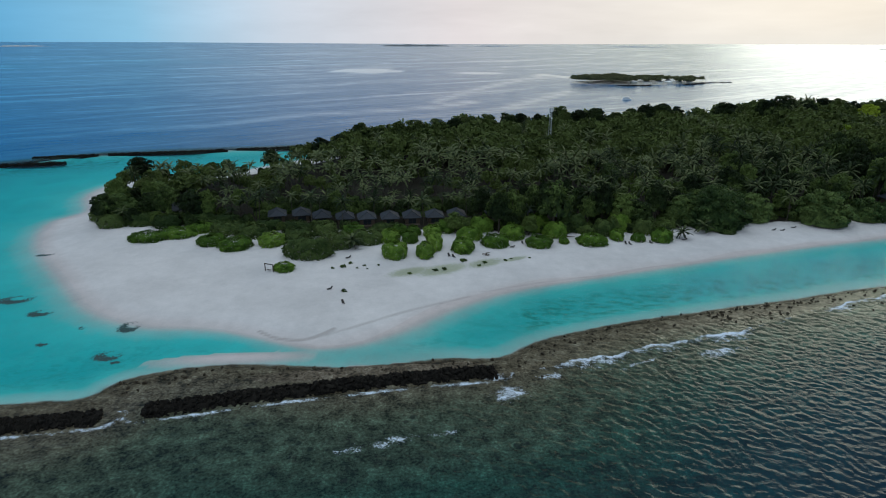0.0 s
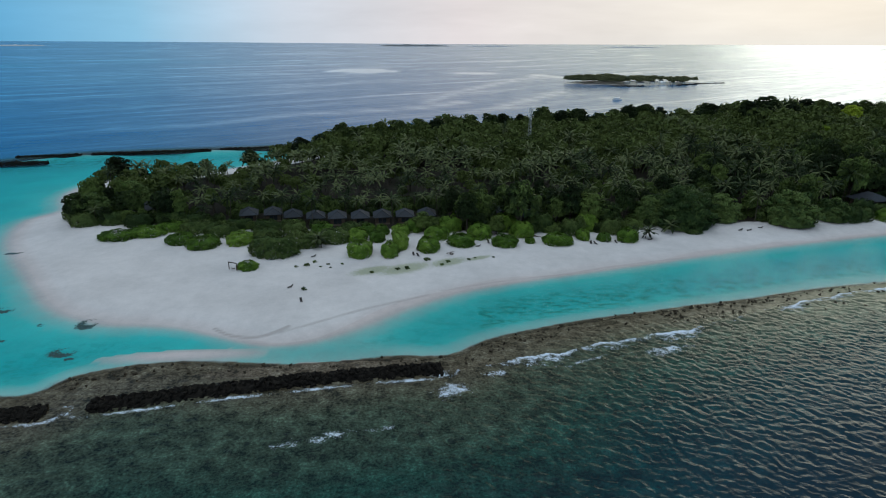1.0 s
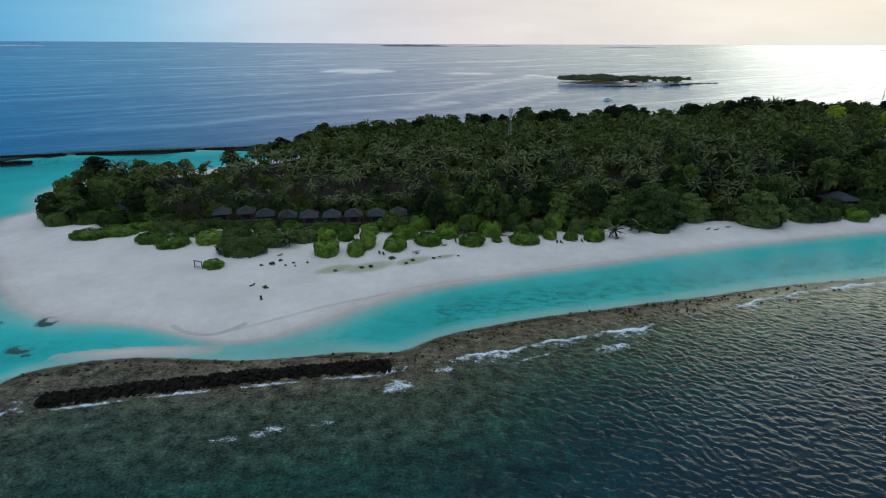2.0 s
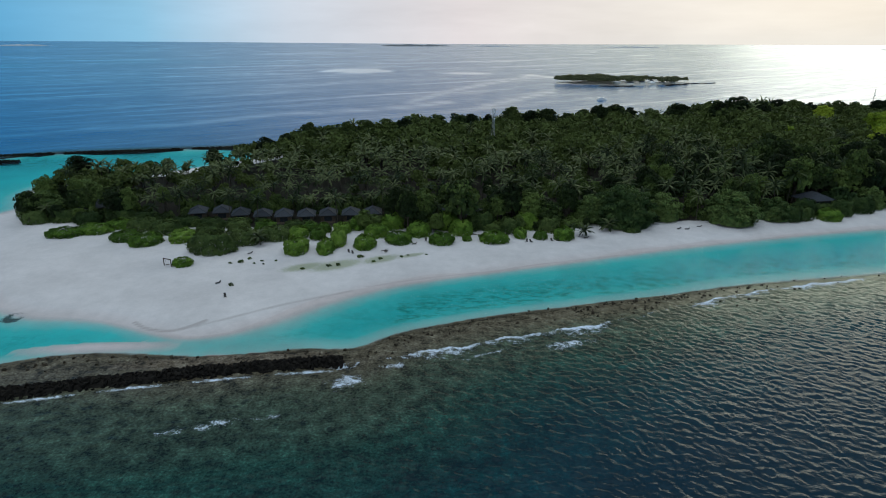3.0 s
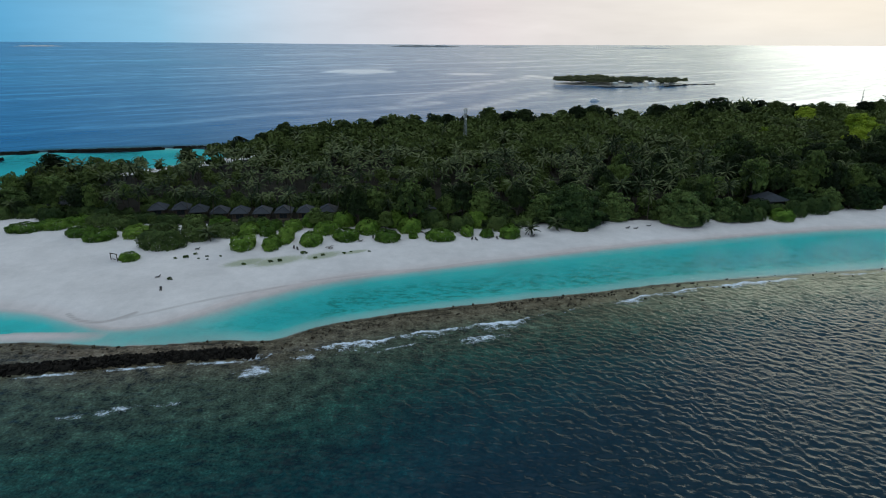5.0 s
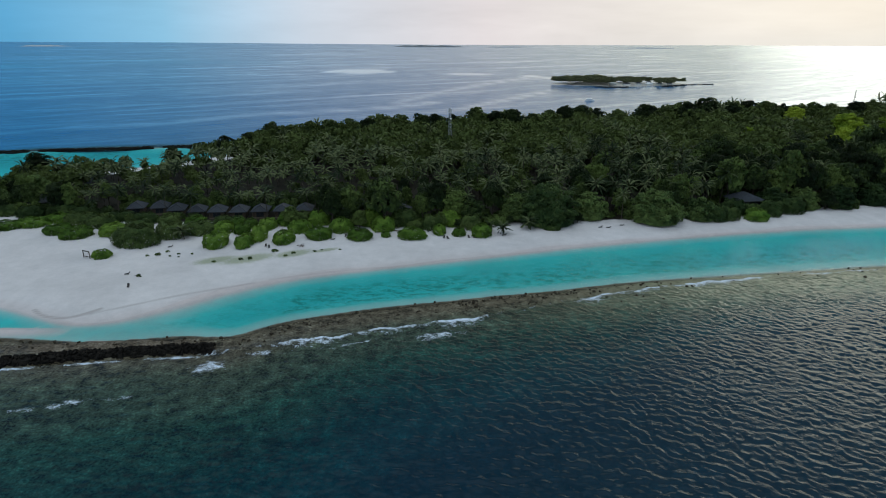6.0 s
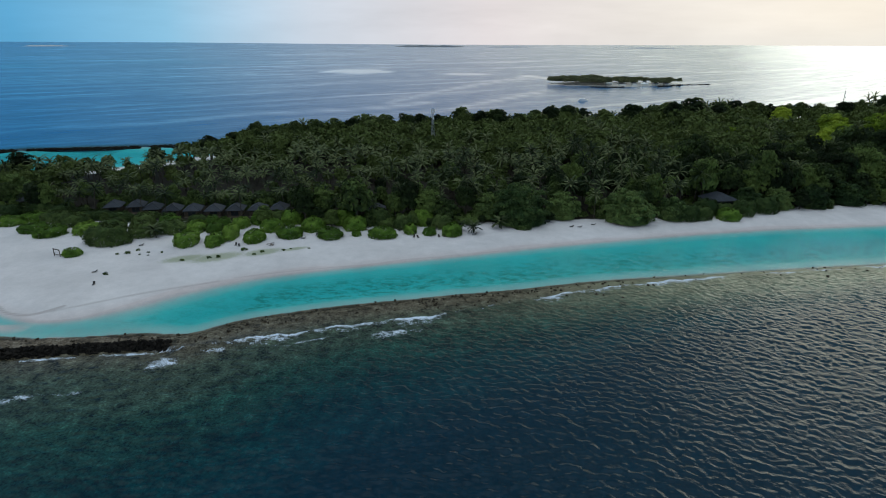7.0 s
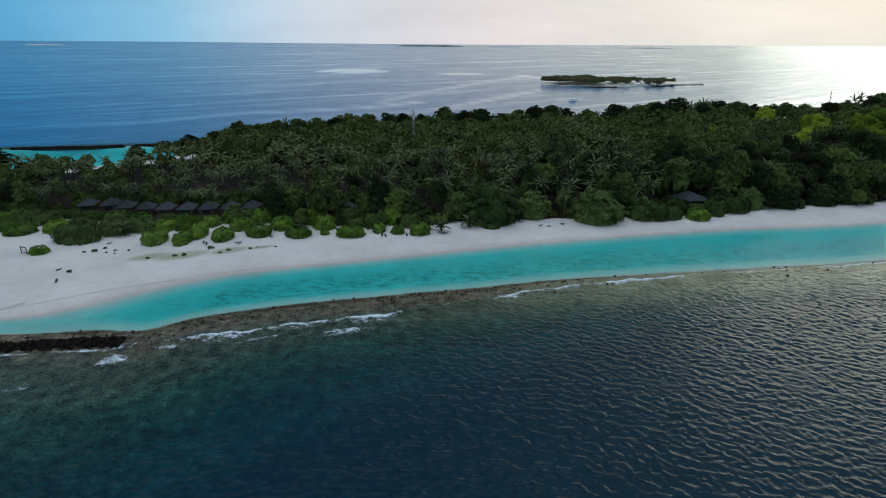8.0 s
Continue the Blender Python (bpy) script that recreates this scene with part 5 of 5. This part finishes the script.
villa(pose(243, 352, 2.0, 0, 0, 20), "tall grey roofed hall deep in the wood", 14, 9, 9.5, 3.0)
mast(pose(79, 372, 1.6), 33.0, 1.05, "grey lattice radio mast with white antenna panels above the wood")
mast(pose(461, 565, 1.6), 31.0, 0.45, "thin lattice radio mast rising over distant trees", 0)

# ---- islet, boat and far islands ----


def islet_sheet(name, cx, cy, rx, ry, top, mat, label):
    us, ts = np.linspace(0, 1, 14), np.linspace(0, 2 * math.pi, 49)[:-1]
    vs, fs = [], []
    for i, u in enumerate(us):
        for j, a in enumerate(ts):
            wob = 1 + 0.12 * math.sin(3 * a + 1) + 0.07 * math.sin(7 * a)
            x, y = cx + rx * u * wob * math.cos(a), cy + ry * u * wob * math.sin(a)
            vs.append((x, y, -1.5 + (top + 1.5) * (1 - u ** 5)))
            if i:
                k, j2 = (i - 1) * 48, (j + 1) % 48
                fs.append((k + j, k + j2, k + 48 + j2, k + 48 + j))
    return tagged(new(name, mesh_np(name, vs, fs, mat, True)), label, "islet", kind="structure")


islet_sand = plain("islet_sand", (0.34, 0.31, 0.27), (0.55, 0.52, 0.47), 0.05, 0.9)
IX, IY = 387.0, 1112.0
islet_sheet("islet", IX, IY, 136, 66, 1.4, islet_sand, "small flat wooded islet in the sunlit sea")
isl_rng = np.random.default_rng(9)
places = []
while len(places) < 250:
    u, v2 = isl_rng.uniform(-1, 1, 2)
    dense = u < -0.18 or (v2 > 0.0 and isl_rng.random() < 0.75 + 0.2 * math.sin(u * 9)) or (abs(v2 + 0.45) < 0.22 and math.sin(u * 13) > -0.2)
    if u * u + v2 * v2 > 0.88 or not dense:
        continue
    places.append((IX + u * 130, IY + v2 * 60, isl_rng.uniform(9.5, 14.0) * (1.0 if u < -0.18 else 0.8)))
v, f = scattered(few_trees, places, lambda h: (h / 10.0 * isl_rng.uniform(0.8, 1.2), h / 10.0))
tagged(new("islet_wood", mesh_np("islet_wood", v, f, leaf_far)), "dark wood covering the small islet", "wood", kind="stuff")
for i, (dx, dy, sx, sy, hh) in enumerate([(-20, -36, 11, 7, 4), (2, -42, 13, 7, 4), (24, -40, 9, 6, 5), (44, -34, 12, 7, 4), (64, -30, 9, 6, 3.6), (84, -26, 10, 6, 3.6), (10, -12, 12, 8, 6), (52, -8, 10, 7, 5)]):
    t = thing("islet_house", pose(IX + dx, IY + dy, 1.0, 0, 0, 8 * i), "small pale house on the wooded islet", "house", "houses on the islet")
    part("wall", mesh_bm("house_wall", box(bmesh.new(), 0, 0, hh * 0.3, sx, sy, hh * 0.7 + 0.6), plaster), t)
    part("roof", mesh_bm("house_roof", hip_roof(sx, sy, hh * 0.65 + 0.4, hh * 0.45, sy * 0.2, 0.6), shingle if i % 3 else white_paint), t)
rock_wall([(IX - 62, IY - 78), (IX - 30, IY - 84), (IX - 4, IY - 80)], 90, 2.6, 2.0, 1.4, "dark rock wall before the islet")
rock_wall([(IX + 60, IY - 62), (IX + 112, IY - 24)], 90, 2.4, 1.8, 1.4, "dark rock edge along the islet")
rock_wall([(IX + 118, IY - 14), (IX + 150, IY - 2), (IX + 176, IY + 6)], 80, 1.6, 1.2, 1.2, "thin dark rock spit running out from the islet")

boat = thing("boat", pose(262, 786, 0.05, 0, 0, 12) @ Matrix.Diagonal((1.25, 1.25, 1.25, 1)), "small white passenger boat with canopy on the sea", "boat")
bm = bmesh.new()
rings = []
for s, half, low in ((-5.0, 1.15, -0.3), (-2, 1.4, -0.4), (1.5, 1.35, -0.4), (4.0, 0.8, -0.3), (5.6, 0.06, 0.2)):
    rings.append([bm.verts.new(p) for p in ((s, -half, 1.0 + 0.05 * max(s, 0)), (s, -half * 0.75, low), (s, half * 0.75, low), (s, half, 1.0 + 0.05 * max(s, 0)))])
for a, b in zip(rings, rings[1:]):
    for j in range(4):
        bm.faces.new((a[j], b[j], b[(j + 1) % 4], a[(j + 1) % 4]))
bm.faces.new(rings[0][::-1])
bm.faces.new(rings[-1])
part("hull", mesh_bm("boat_hull", bm, white_paint), boat)
part("cabin", mesh_bm("boat_cabin", box(bmesh.new(), -0.6, 0, 1.7, 5.2, 2.0, 1.5, 0.1), white_paint), boat)
part("canopy", mesh_bm("boat_canopy", box(bmesh.new(), -0.8, 0, 2.72, 6.4, 2.6, 0.18, 0.06), white_paint), boat)


def far_island(az, width, height, r, label, shift=0.0):
    """A low wooded island on the horizon."""
    cx, cy = R_MID[0] + r * math.sin(az), R_MID[1] + r * math.cos(az)
    z0 = float(far_rise(np.array([cx]), np.array([cy]))[0]) - 1.0
    t = thing("far_island", pose(cx, cy, z0, 0, 0, -math.degrees(az)), label, "island", "islands on the horizon")
    us = np.linspace(-1, 1, 60)
    vs, fs = [], []
    for i, u in enumerate(us):
        hgt = height * (1 - abs(u) ** 3) * (0.72 + 0.4 * noise.noise((u * 6, az * 9, 0.5))) + 0.6
        for yy, zz in ((-34, -1), (-26, hgt * 0.75), (0, hgt), (26, hgt * 0.7), (34, -1)):
            vs.append((u * width / 2, yy * (1 - 0.7 * abs(u) ** 3), zz))
        if i:
            for j in range(4):
                k = (i - 1) * 5 + j
                fs.append((k, k + 1, k + 6, k + 5))
    part("wooded_ridge", mesh_np("far_ridge", vs, fs, far_wood if width > 500 else pale_wood, True), t)
    bm = box(bmesh.new(), 0, -36, -0.2, width * 1.18, 6, 2.2, 0.3)
    part("beach", mesh_bm("far_beach", bm, islet_sand if width > 500 else pale_wood), t)


# horizon islands: haze put into the colours, pale_wood serving for beaches too
far_wood = plain("far_wood", (0.10, 0.115, 0.125), (0.16, 0.17, 0.18), 0.02, 0.95)
pale_wood = plain("hazy_wood", (0.38, 0.38, 0.40), (0.46, 0.46, 0.47), 0.02, 0.95)
for x, y, width, height in ((-185, 8000, 540, 15), (900, 9000, 330, 8), (3080, 9500, 400, 7), (-7750, 12000, 260, 9), (6900, 9000, 330, 7)):
    far_island(math.atan2(x - R_MID[0], y - R_MID[1]), width, height, 4650, "low hazy wooded island on the horizon")
